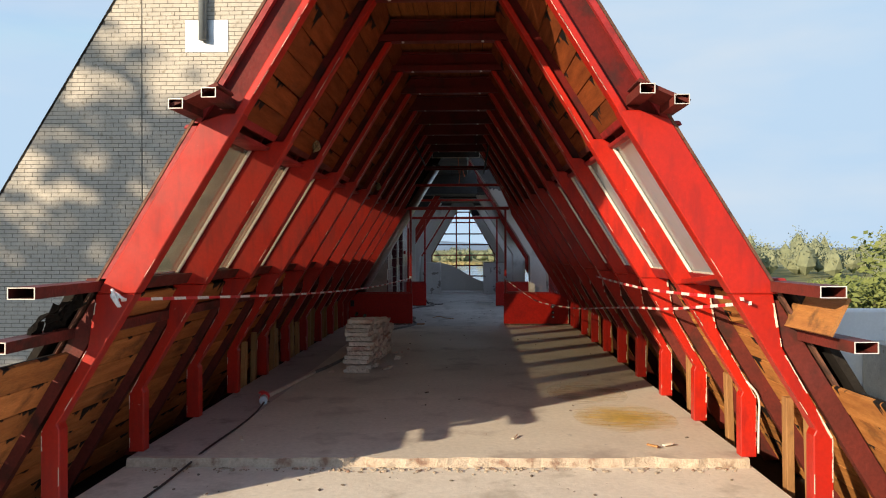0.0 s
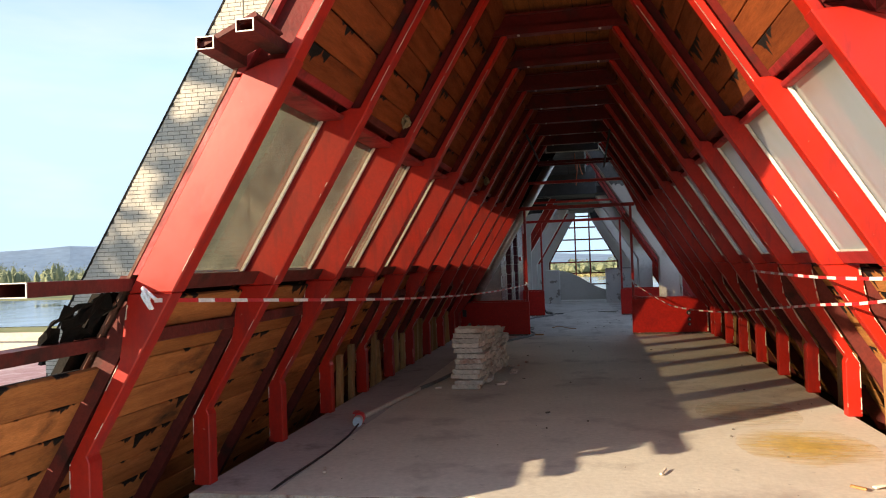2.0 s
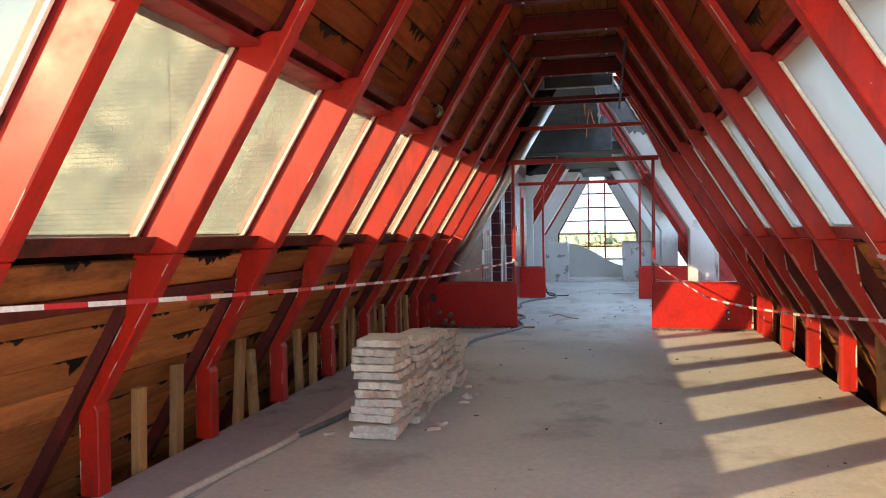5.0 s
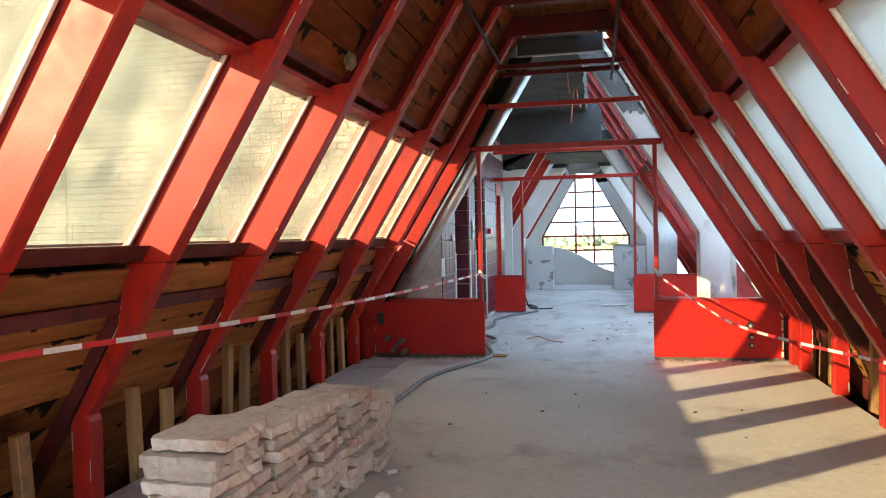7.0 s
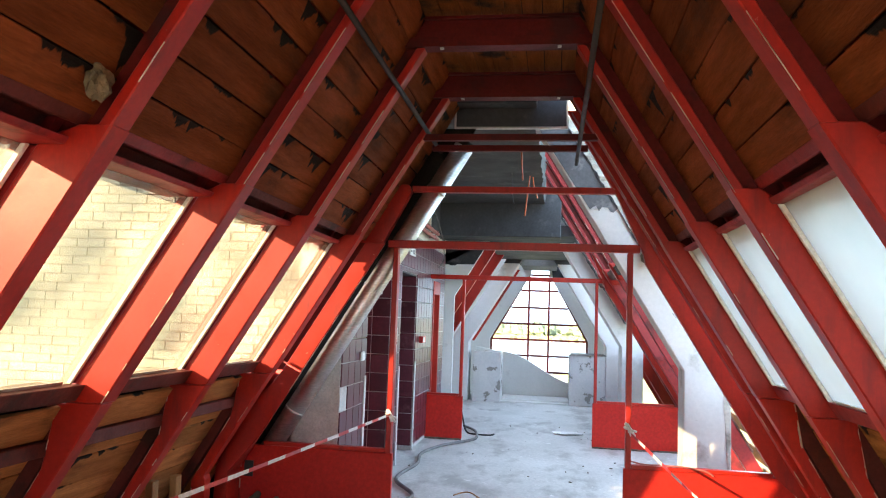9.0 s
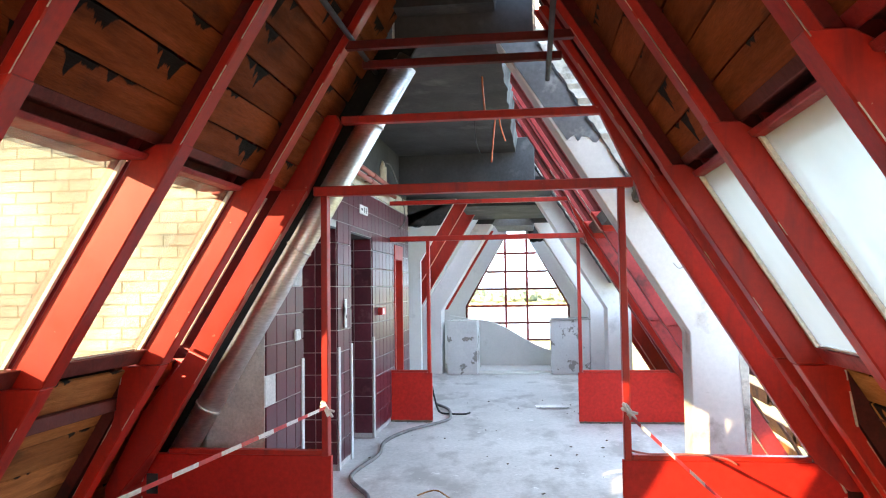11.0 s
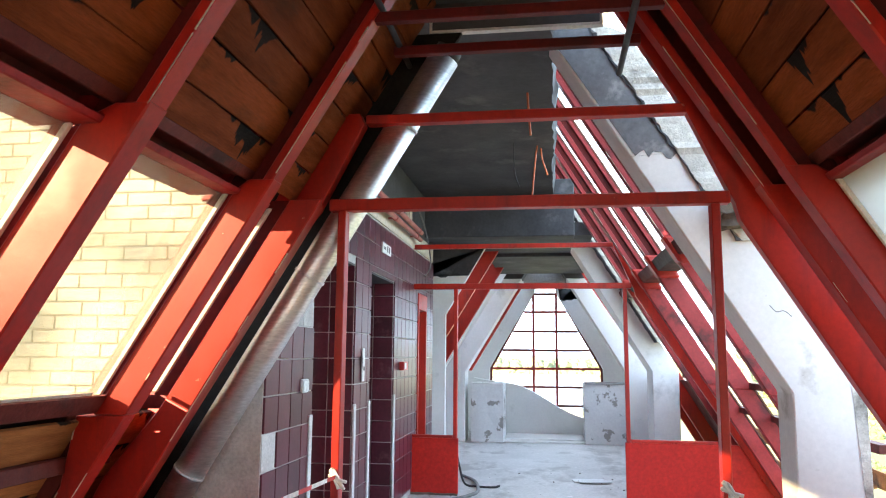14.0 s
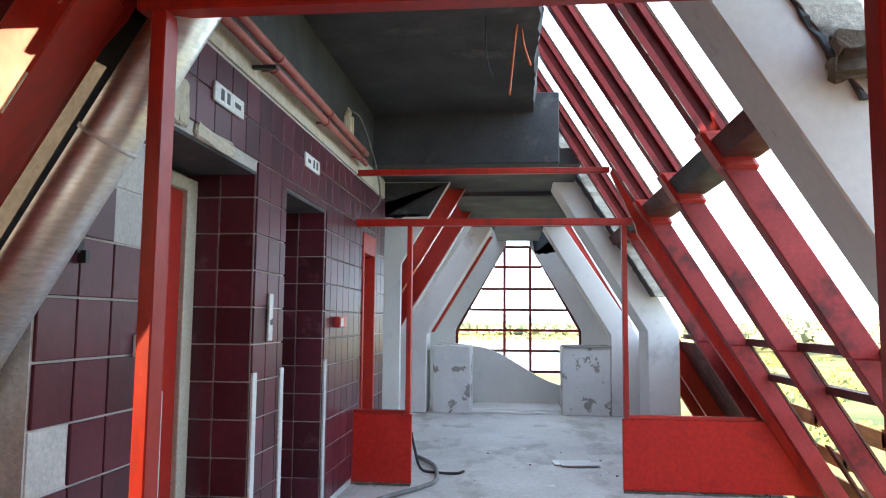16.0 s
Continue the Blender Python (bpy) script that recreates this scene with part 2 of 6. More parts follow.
FLOOR_PALE = surf("pale_lobby_floor", (0.68, 0.655, 0.61), (0.57, 0.55, 0.51), 1.3, 0.7, bump=0.3, fine=30, grain_range=(0.84, 1.1), stain=(0.40, 0.38, 0.345), stain_scale=2.6, stain_at=0.58, stain_soft=0.06, stain_stretch=(1, 0.5, 1), second=(0.80, 0.78, 0.74), second_scale=9, second_at=0.66)
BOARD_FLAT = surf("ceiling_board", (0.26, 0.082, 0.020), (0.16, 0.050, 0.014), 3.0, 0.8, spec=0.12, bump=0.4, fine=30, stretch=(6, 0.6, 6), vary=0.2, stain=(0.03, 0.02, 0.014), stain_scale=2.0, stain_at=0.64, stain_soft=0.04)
SLAB = surf("bare_slab", (0.66, 0.62, 0.545), (0.56, 0.52, 0.455), 1.6, 0.85, bump=0.25, fine=30, grain_range=(0.88, 1.07), stain=(0.40, 0.36, 0.30), stain_scale=2.4, stain_at=0.63, stain_soft=0.08, second=(0.56, 0.54, 0.48), second_scale=7, second_at=0.66)
WHITE = surf("white_painted_concrete", (0.80, 0.785, 0.755), (0.73, 0.715, 0.69), 1.5, 0.7, bump=0.06, fine=30, grain_range=(0.95, 1.03), stain=(0.48, 0.47, 0.44), stain_scale=2.2, stain_at=0.68, stain_soft=0.08)
FRAME_WHITE = surf("dusty_white_concrete", (0.70, 0.685, 0.655), (0.63, 0.615, 0.59), 1.5, 0.75, spec=0.3, bump=0.10, fine=30, grain_range=(0.93, 1.04), stain=(0.44, 0.41, 0.36), stain_scale=2.6, stain_at=0.67, stain_soft=0.05, second=(0.40, 0.37, 0.33), second_scale=11, second_at=0.73)
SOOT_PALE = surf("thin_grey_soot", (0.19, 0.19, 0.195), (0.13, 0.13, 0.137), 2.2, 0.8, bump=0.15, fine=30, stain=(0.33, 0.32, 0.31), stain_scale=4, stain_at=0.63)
PEELED = surf("peeling_white_paint", (0.78, 0.77, 0.74), (0.70, 0.69, 0.67), 2.0, 0.65, bump=0.2, grain_range=(0.92, 1.05), fine=25, stain=(0.30, 0.28, 0.25), stain_scale=3.4, stain_at=0.585, stain_soft=0.012, second=(0.5, 0.5, 0.48), second_scale=9, second_at=0.68)
CREAM = surf("cream_plaster", (0.60, 0.54, 0.43), (0.50, 0.44, 0.35), 2.0, 0.8, bump=0.3, fine=30, stain=(0.36, 0.31, 0.25), stain_scale=3, stain_at=0.64)
GREY_PLASTER = surf("grey_plaster", (0.33, 0.315, 0.29), (0.26, 0.25, 0.235), 2.0, 0.85, bump=0.3, fine=30)
# real soot; the recess soffits and the slab crack borrow it for shade
SOOT_AND_SHADE = surf("soot_and_shade_concrete", (0.058, 0.060, 0.066), (0.036, 0.038, 0.043), 1.8, 0.7, bump=0.25, fine=28, stain=(0.11, 0.11, 0.11), stain_scale=2.5, stain_at=0.66, second=(0.26, 0.25, 0.24), second_scale=6, second_at=0.77)
BROKEN = surf("broken_concrete", (0.64, 0.60, 0.52), (0.46, 0.43, 0.38), 6.0, 0.9, bump=0.9, fine=40, stain=(0.16, 0.14, 0.12), stain_scale=4, stain_at=0.6)
TILE = surf("plum_glazed_tile", (0.105, 0.020, 0.032), (0.075, 0.015, 0.024), 4.0, 0.3, bump=0.03, fine=30, vary=0.3, spec=0.35, stain=(0.20, 0.085, 0.10), stain_scale=3, stain_at=0.68, stain_rough=0.5)
GROUT = surf("grey_grout", (0.58, 0.55, 0.52), (0.46, 0.44, 0.42), 6.0, 0.85, bump=0.3)
BRICK = surf("buff_brick", (0.50, 0.465, 0.40), (0.42, 0.39, 0.335), 5.0, 0.8, bump=0.3, fine=60, vary=0.16, stain=(0.30, 0.26, 0.2), stain_scale=8, stain_at=0.66)
MORTAR = surf("grey_mortar", (0.16, 0.145, 0.125), (0.12, 0.11, 0.095), 6.0, 0.9, bump=0.3)
ALU = surf("aluminium", (0.88, 0.87, 0.84), (0.78, 0.77, 0.74), 3.0, 0.42, metal=0.95, bump=0.08, fine=25, stretch=(1, 1, 4))
ALU_PAINT = surf("pale_metal_trim", (0.66, 0.66, 0.64), (0.54, 0.54, 0.52), 3.0, 0.4, bump=0.05)
BEAD = surf("glazing_bead", (0.84, 0.81, 0.73), (0.70, 0.66, 0.57), 6.0, 0.4, bump=0.1)
ZINC = surf("zinc_sheet", (0.62, 0.64, 0.66), (0.54, 0.56, 0.58), 3.0, 0.38, metal=0.7, bump=0.08)
GALV = surf("grey_downpipe", (0.30, 0.34, 0.37), (0.24, 0.28, 0.30), 3.0, 0.4, metal=0.4, bump=0.1)
TAPE = surf("white_plastic_tape", (0.82, 0.80, 0.78), (0.74, 0.72, 0.70), 6.0, 0.35, bump=0.05)
TAPE_RED = surf("red_plastic_tape", (0.62, 0.03, 0.04), (0.55, 0.03, 0.035), 6.0, 0.35, bump=0.05)
HOSE = surf("grey_rubber_cable", (0.19, 0.18, 0.17), (0.13, 0.125, 0.12), 8.0, 0.55, bump=0.15)
HOSE_PALE = surf("pale_conduit", (0.66, 0.60, 0.50), (0.52, 0.47, 0.40), 8.0, 0.5, bump=0.15)
BLACK = surf("black_rubber", (0.022, 0.021, 0.021), (0.032, 0.03, 0.03), 8.0, 0.6, bump=0.15)
ORANGE = surf("orange_cable", (0.62, 0.13, 0.03), (0.50, 0.10, 0.03), 8.0, 0.5, bump=0.1)
PIPE_RED = surf("oxide_red_pipe", (0.44, 0.13, 0.11), (0.36, 0.10, 0.085), 5.0, 0.5, bump=0.15, stain=(0.42, 0.36, 0.32), stain_scale=9, stain_at=0.7)
PLASTIC = surf("white_plastic", (0.80, 0.79, 0.76), (0.74, 0.73, 0.70), 5.0, 0.4, bump=0.03)
PLUG_RED = surf("red_plastic", (0.60, 0.03, 0.03), (0.52, 0.03, 0.03), 5.0, 0.35, bump=0.05)
PLUG_GREY = surf("pale_blue_grey_plastic", (0.45, 0.52, 0.56), (0.38, 0.45, 0.5), 5.0, 0.4, bump=0.05)
SLABTILE = surf("lifted_screed_slab", (0.72, 0.64, 0.54), (0.57, 0.49, 0.41), 4.0, 0.85, bump=0.6, fine=40, vary=0.16, stain=(0.42, 0.22, 0.16), stain_scale=3, stain_at=0.62, second=(0.66, 0.62, 0.55), second_scale=9, second_at=0.66)
DOOR_RED = surf("red_door_leaf", (0.50, 0.022, 0.014), (0.44, 0.02, 0.014), 2.0, 0.4, bump=0.06)
DOOR_CREAM = surf("cream_door_leaf", (0.62, 0.57, 0.46), (0.55, 0.50, 0.40), 2.0, 0.5, bump=0.08, stain=(0.42, 0.37, 0.3), stain_scale=3, stain_at=0.68)
INK = surf("dark_print", (0.05, 0.05, 0.055), (0.04, 0.04, 0.045), 5.0, 0.5, bump=0)
WOOL = surf("mineral_wool", (0.34, 0.25, 0.13), (0.13, 0.10, 0.06), 14.0, 0.95, bump=1.0, fine=60)
DEBRIS = surf("dark_rubble", (0.20, 0.16, 0.12), (0.10, 0.08, 0.06), 8.0, 0.9, bump=0.6)
YELLOW = spill_material("yellow_spill", (0.88, 0.60, 0.14), 0.85)
PALE_SPILL = spill_material("pale_brushed_film", (0.72, 0.62, 0.46), 0.9)
REED = surf("dry_reeds", (0.42, 0.34, 0.16), (0.30, 0.26, 0.11), 0.2, 0.9, bump=0, fine=1.0)
EDGE = surf("chipped_pale_edge", (0.74, 0.66, 0.55), (0.60, 0.50, 0.40), 10.0, 0.7, bump=0.4)
GRASS = surf("grassland", (0.17, 0.18, 0.055), (0.25, 0.23, 0.085), 0.05, 0.9, bump=0, fine=0.6, stain=(0.07, 0.10, 0.03), stain_scale=0.03, stain_at=0.55)
LEAF = surf("leaf", (0.17, 0.22, 0.048), (0.24, 0.28, 0.075), 0.8, 0.7, bump=0, vary=0.3)
BARK = surf("bark", (0.10, 0.08, 0.06), (0.07, 0.055, 0.04), 4.0, 0.9, bump=0.6)
# leaf green paled: the haze of distance is mixed into the colour
HAZED_WOODS = surf("far_woods", (0.17, 0.20, 0.12), (0.23, 0.25, 0.15), 0.06, 0.95, bump=0, fine=0.5)
# blue air haze painted as the base colour of the hills
HAZED_HILL = surf("hazed_hill", (0.15, 0.23, 0.33), (0.19, 0.265, 0.36), 0.003, 1.0, bump=0, fine=0.02)
WATER = surf("lake_water", (0.06, 0.085, 0.10), (0.07, 0.09, 0.10), 0.05, 0.12, bump=0.05, fine=1.2)
ROOF_DECK = surf("weathered_roof_deck", (0.22, 0.20, 0.18), (0.15, 0.135, 0.12), 1.5, 0.9, bump=0.5, stain=(0.3, 0.28, 0.25), stain_scale=2, stain_at=0.64)
FRESH_CUT = surf("fresh_sawn_end", (0.74, 0.54, 0.22), (0.62, 0.43, 0.16), 8.0, 0.8, bump=0.4, fine=50, stretch=(1, 1, 4), stain=(0.30, 0.18, 0.07), stain_scale=14, stain_at=0.68)
FLOOR_GREY = surf("grey_strip", (0.47, 0.43, 0.415), (0.40, 0.365, 0.355), 1.4, 0.8, bump=0.2, fine=26, grain_range=(0.86, 1.08), stain=(0.28, 0.25, 0.235), stain_scale=3, stain_at=0.62)
TIN_PINK = surf("faded_red_tin", (0.42, 0.20, 0.17), (0.33, 0.15, 0.13), 1.2, 0.5, bump=0.1, fine=12, stain=(0.50, 0.36, 0.32), stain_scale=0.8, stain_at=0.58)
RUST = surf("rusty_flange", (0.20, 0.085, 0.05), (0.11, 0.045, 0.03), 9.0, 0.8, bump=0.6, fine=70, stain=(0.06, 0.03, 0.022), stain_scale=7, stain_at=0.58, second=(0.34, 0.24, 0.17), second_scale=22, second_at=0.68)
GLASS_L = pane_material("dusty_glass", 0.90, (0.50, 0.487, 0.435), film_blue=0.82)
GLASS_R = pane_material("hazy_glass", 0.20, (0.84, 0.87, 0.83), film_tone=0.92)


# ---- building helpers ----
def box(bm, x0, x1, y0, y1, z0, z1):
    m = Matrix.LocRotScale(((x0 + x1) / 2, (y0 + y1) / 2, (z0 + z1) / 2), None, (abs(x1 - x0), abs(y1 - y0), abs(z1 - z0)))
    return bmesh.ops.create_cube(bm, size=1.0, matrix=m)["verts"]


def prism(bm, outline, y0, y1):
    """A solid with the outline (x, z) between the planes y0 and y1."""
    a = [bm.verts.new((x, y0, z)) for x, z in outline]
    b = [bm.verts.new((x, y1, z)) for x, z in outline]
    k = len(a)
    fs = [bm.faces.new(a), bm.faces.new(b[::-1])]
    for i in range(k):
        fs.append(bm.faces.new((a[i], b[i], b[(i + 1) % k], a[(i + 1) % k])))
    bmesh.ops.recalc_face_normals(bm, faces=fs)


def bar(bm, p, q, w, h, up=(0, 0, 1)):
    """A straight bar from p to q, w wide and h high."""
    p, q = Vector(p), Vector(q)
    d = (q - p).normalized()
    side = d.cross(Vector(up)).normalized()
    top = side.cross(d).normalized()
    m = Matrix((side, d, top)).transposed().to_4x4()
    m.translation = (p + q) / 2
    return bmesh.ops.create_cube(bm, size=1.0, matrix=m @ Matrix.Diagonal((w, (q - p).length, h, 1)))["verts"]


def tube(bm, pts, r, seg=10, cap=True):
    """A round tube along a line of points."""
    pts = [Vector(p) for p in pts]
    rings = []
    side = None
    for i, p in enumerate(pts):
        d = (pts[min(i + 1, len(pts) - 1)] - pts[max(i - 1, 0)]).normalized()
        if side is None:
            side = d.orthogonal().normalized()
        side = (side - d * side.dot(d)).normalized()
        up = d.cross(side)
        rings.append([bm.verts.new(p + (side * math.cos(a) + up * math.sin(a)) * r) for a in (2 * math.pi * j / seg for j in range(seg))])
    for a, b in zip(rings, rings[1:]):
        for j in range(seg):
            bm.faces.new((a[j], a[(j + 1) % seg], b[(j + 1) % seg], b[j])).smooth = True
    if cap:
        bm.faces.new(rings[0][::-1])
        bm.faces.new(rings[-1])


def smooth_line(pts, n=8):
    """A soft line through the points."""
    pts = [Vector(p) for p in pts]
    out = []
    for i in range(len(pts) - 1):
        a, b, c, d = pts[max(i - 1, 0)], pts[i], pts[i + 1], pts[min(i + 2, len(pts) - 1)]
        for j in range(n):
            t = j / n
            out.append(0.5 * (2 * b + (c - a) * t + (2 * a - 5 * b + 4 * c - d) * t * t + (3 * b - a - 3 * c + d) * t ** 3))
    return out + [pts[-1]]


def soften(bm, w=0.004):
    bmesh.ops.bevel(bm, geom=[e for e in bm.edges if e.is_manifold and e.calc_face_angle(0) > 0.5], offset=w, segments=1, affect="EDGES")


def mesh_of(name, bm, material):
    me = bpy.data.meshes.new(name)
    bm.to_mesh(me)
    bm.free()
    for m in material if isinstance(material, (list, tuple)) else (material,):
        me.materials.append(m)
    return me


def part(name, bm, material, parent, label=""):
    ob = new(name, mesh_of(name, bm, material))
    ob.parent = parent
    if parent is not None:
        ob.matrix_parent_inverse = parent.matrix_world.inverted()
    return tagged(ob, label)


def thing(name, label, category, at=(0, 0, 0), group="", kind=""):
    ob = new(name)
    ob.empty_display_size = 0.1
    ob.location = at
    ob.matrix_world = Matrix.Translation(at)
    return tagged(ob, label, category, group, kind)


def solid(name, bm, material, label, category, kind="", group=""):
    return tagged(part(name, bm, material, None), label, category, group, kind)


def piece(name, me, parent, m):
    """One of many alike pieces, on a shared mesh."""
    ob = new(name, me)
    ob.parent = parent
    ob.matrix_parent_inverse = parent.matrix_world.inverted()
    ob.matrix_basis = m
    return ob


def slab_mesh(name, sx, sy, sz, material, chamfer=0.004, rough_edge=0.0, seed=0, cuts=4):
    """A plate with chamfered or broken edges, centred on its origin."""
    rnd = random.Random(seed)
    bm = bmesh.new()
    box(bm, -sx / 2, sx / 2, -sy / 2, sy / 2, -sz / 2, sz / 2)
    if rough_edge:
        bmesh.ops.subdivide_edges(bm, edges=[e for e in bm.edges if e.calc_length() > max(sx, sy) * 0.5], cuts=cuts, use_grid_fill=True)
        for v in bm.verts:
            v.co += Vector((rnd.uniform(-1, 1), rnd.uniform(-1, 1), rnd.uniform(-0.4, 0.4))) * rough_edge
    if chamfer:
        soften(bm, chamfer)
    return mesh_of(name, bm, material)


# ---- the frame of the building ----
SLOPE, KNEE = 0.61, 0.43


def xin(z):
    """Half the clear width between the rafters at height z."""
    return 2.065 - SLOPE * (max(z, KNEE) - KNEE)


def yk(k):
    """Near face of the k-th pair of rafters."""
    return 2.752 + 1.058 * k - 0.0055 * k * k


def sx(s, outline):
    return [(s * x, z) for x, z in outline]


# floor of the hall: screed on the slab, its broken front edge, the slab before it
bm = bmesh.new()
rnd = random.Random(3)
front = [(-2.09 + 4.18 * i / 60, 3.66 + 0.11 * (i / 60) + rnd.uniform(-0.010, 0.010) + 0.02 * noise.noise((i * 0.3, 0.7, 0))) for i in range(61)]
lo = [bm.verts.new((x, y - 0.015, -0.06)) for x, y in front]
hi = [bm.verts.new((x, y + rnd.uniform(-0.006, 0.012) + max(0.0, 0.09 * noise.noise((x * 3.1, 5.0, 0)) - 0.01), 0.0)) for x, y in front]
far = [bm.verts.new((x, 12.16 + rnd.uniform(-0.02, 0.02), 0.0)) for x, y in front]
for i in range(60):
    bm.faces.new((lo[i], lo[i + 1], hi[i + 1], hi[i])).material_index = 1
    bm.faces.new((hi[i], hi[i + 1], far[i + 1], far[i]))
solid("floor", bm, (CONCRETE, SCREED_EDGE), "worn grey-brown concrete screed floor with a broken front edge", "floor", "structure")
bm = bmesh.new()
box(bm, -2.09, 2.09, 12.10, 24.6, -0.05, -0.004)
solid("floor_lobby", bm, FLOOR_PALE, "pale dusty scarred concrete floor of the lobby", "floor", "structure")
bm = bmesh.new()
box(bm, -2.11, 2.11, -7.0, 24.8, -0.42, -0.058)
solid("floor_slab", bm, SLAB, "bare pale concrete slab under the screed floor", "floor", "structure")


def rafter_meshes(s, top=3.32, depth=0.255, cover=0.245, head=3.12):
    """The meshes of one steel rafter on the side s, with its near face at y = 0: a boxed inner chord, a web plate and an outer flange, cased below the purlin."""
    out = {}

    def band(z0, z1, a, b):
        return sx(s, [(xin(z0) + a, z0), (xin(z0) + b, z0), (xin(z1) + b, z1), (xin(z1) + a, z1)])

    bm = bmesh.new()
    prism(bm, band(2.10, head, 0.0, 0.048), 0.0, 0.095)
    soften(bm, 0.005)
    out["inner_chord"] = (mesh_of("inner_chord", bm, RED), "")
    # recessed web, coloured darker than the chords to carry the recess's shade
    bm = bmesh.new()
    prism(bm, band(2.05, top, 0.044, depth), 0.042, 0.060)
    out["web"] = (mesh_of("web", bm, SHADED_WEB_RED), "red web plate, recess shade in its colour")
    bm = bmesh.new()
    prism(bm, band(2.10, top, depth - 0.05, depth - 0.012), 0.004, 0.091)
    out["outer_chord"] = (mesh_of("outer_chord", bm, RED_DULL), "dull red outer chord")
    bm = bmesh.new()
    prism(bm, sx(s, [(2.065 + 0.245 + 0.75 * SLOPE, -0.32), (2.065 + 0.262 + 0.75 * SLOPE, -0.32), (2.065 + 0.262, KNEE), (2.065 + 0.245, KNEE)]), 0.0, 0.095)
    prism(bm, band(KNEE, top if cover > 0.24 else 1.17, depth - 0.010, depth + 0.007), 0.0, 0.095)
    out["outer_flange" if cover > 0.24 else "lower_flange"] = (mesh_of("outer_flange", bm, RUST), "rusty dark maroon outer flange")
    if cover <= 0.24:
        bm = bmesh.new()
        prism(bm, band(2.11, top, depth - 0.010, depth + 0.007), 0.0, 0.095)
        out["outer_flange"] = (mesh_of("outer_flange", bm, RUST), "rusty dark maroon outer flange")
    bm = bmesh.new()
    cover = min(cover, depth - 0.009)
    if s < 0:
        prism(bm, band(1.247, 2.083, cover - 0.034, cover), 0.004, 0.097)
        out["cover_edge"] = (mesh_of("cover_edge", bm, RED_DULL), "dull dark red edge beside the glass")
        bm = bmesh.new()
        cover -= 0.034
    prism(bm, sx(s, [(xin(1.165) - 0.004, 1.165), (xin(1.165) + cover, 1.165), (xin(2.105) + cover, 2.105), (xin(2.15) + 0.11, 2.15), (xin(2.15) - 0.004, 2.15)]), -0.002, 0.099)
    soften(bm, 0.006)
    out["side_cover"] = (mesh_of("side_cover", bm, RED), "")
    bm = bmesh.new()
    prism(bm, sx(s, [(2.045, 0.0), (2.15, 0.0), (2.15, 0.40), (1.885, 0.87), (1.835, 1.163), (xin(1.163), 1.163), (xin(0.44), 0.44), (2.045, 0.41)]), 0.002, 0.095)
    soften(bm, 0.005)
    out["knee_post"] = (mesh_of("knee_post", bm, RED), "bright red kneed post casing with chipped paint")
    bm = bmesh.new()
    prism(bm, sx(s, [(2.615, -0.32), (2.745, -0.32), (1.865, 1.13), (1.745, 1.13)]), 0.02, 0.075)
    out["leg"] = (mesh_of("leg", bm, MAROON), "dark maroon straight lower leg")
    return out


def chips(s, seed, kneed=True):
    """Slivers of bare pale primer along the arrises of the knee."""
    rnd = random.Random(seed)
    bm = bmesh.new()
    for _ in range(4):
        z = rnd.uniform(0.05, 1.9)
        ln = rnd.uniform(0.02, 0.12)
        w = rnd.uniform(0.0015, 0.004)
        x0, x1 = (2.045, 2.045) if z + ln < 0.4 else (xin(z), xin(z + ln))
        if z < 0.4 < z + ln or not kneed:
            continue
        bar(bm, (s * (x0 + 0.003), -0.0005, z), (s * (x1 + 0.003), -0.0005, z + ln), w, 0.004, (0, 1, 0))
    for _ in range(8):
        z = rnd.uniform(2.12, 2.75)
        ln, w = rnd.uniform(0.05, 0.22), rnd.uniform(0.0015, 0.004)
        bar(bm, (s * (xin(z) + 0.003), -0.0005, z), (s * (xin(z + ln) + 0.003), -0.0005, z + ln), w, 0.004, (0, 1, 0))
    # the outer edge of the knee, where long strips of paint have come away
    line = [(1.832, 1.15), (1.880, 0.87), (2.145, 0.40), (2.145, 0.03)]
    for (xa, za), (xb, zb) in zip(line, line[1:]) if kneed else ():
        u = rnd.uniform(0.0, 0.15)
        while u < 1.0:
            run = min(1.0, u + rnd.uniform(0.15, 0.7 if s > 0 else 0.3))
            w = rnd.uniform(0.002, 0.008 if s > 0 else 0.004)
            while u < run:
                v = min(run, u + rnd.uniform(0.03, 0.08))
                w = min(0.012 if s > 0 else 0.005, max(0.0015, w + rnd.uniform(-0.003, 0.003)))
                bar(bm, (s * (xa + (xb - xa) * u - w / 2), 0.0012, za + (zb - za) * u), (s * (xa + (xb - xa) * v - w / 2), 0.0012, za + (zb - za) * v), w, 0.004, (0, 1, 0))
                u = v
            u += rnd.uniform(0.05, 0.3) if s > 0 else rnd.uniform(0.3, 0.9)
    return mesh_of("paint_wear", bm, EDGE)


def reveal(s, k):
    """Depth of the window reveal before the k-th rafter."""
    return (0.245 if k < 7 else (0.212, 0.212, 0.172, 0.105)[k - 7]) if s < 0 else 0.152 if k else 0.245


RAFTERS = {(s, k): rafter_meshes(s, cover=reveal(s, k) + 0.004) for s in (-1, 1) for k in ((0, 7, 9) if s < 0 else (0, 1))}


def rafter(s, y, seed, meshes=None, kind=0):
    side = "row on the lake side" if s < 0 else "row on the field side"
    ob = thing("steel_rafter", "sloping red-painted steel rafter with a kneed foot", "rafter", (s * 2.1, y, 0), "rafters " + side)
    for name, (me, label) in (meshes or RAFTERS[(s, kind)]).items():
        tagged(piece(name, me, ob, pose(0, y, 0)), label)
    tagged(piece("paint_wear", chips(s, seed, meshes is None), ob, pose(0, y, 0)), "pale chips in the paint", kind="stuff")
    return ob


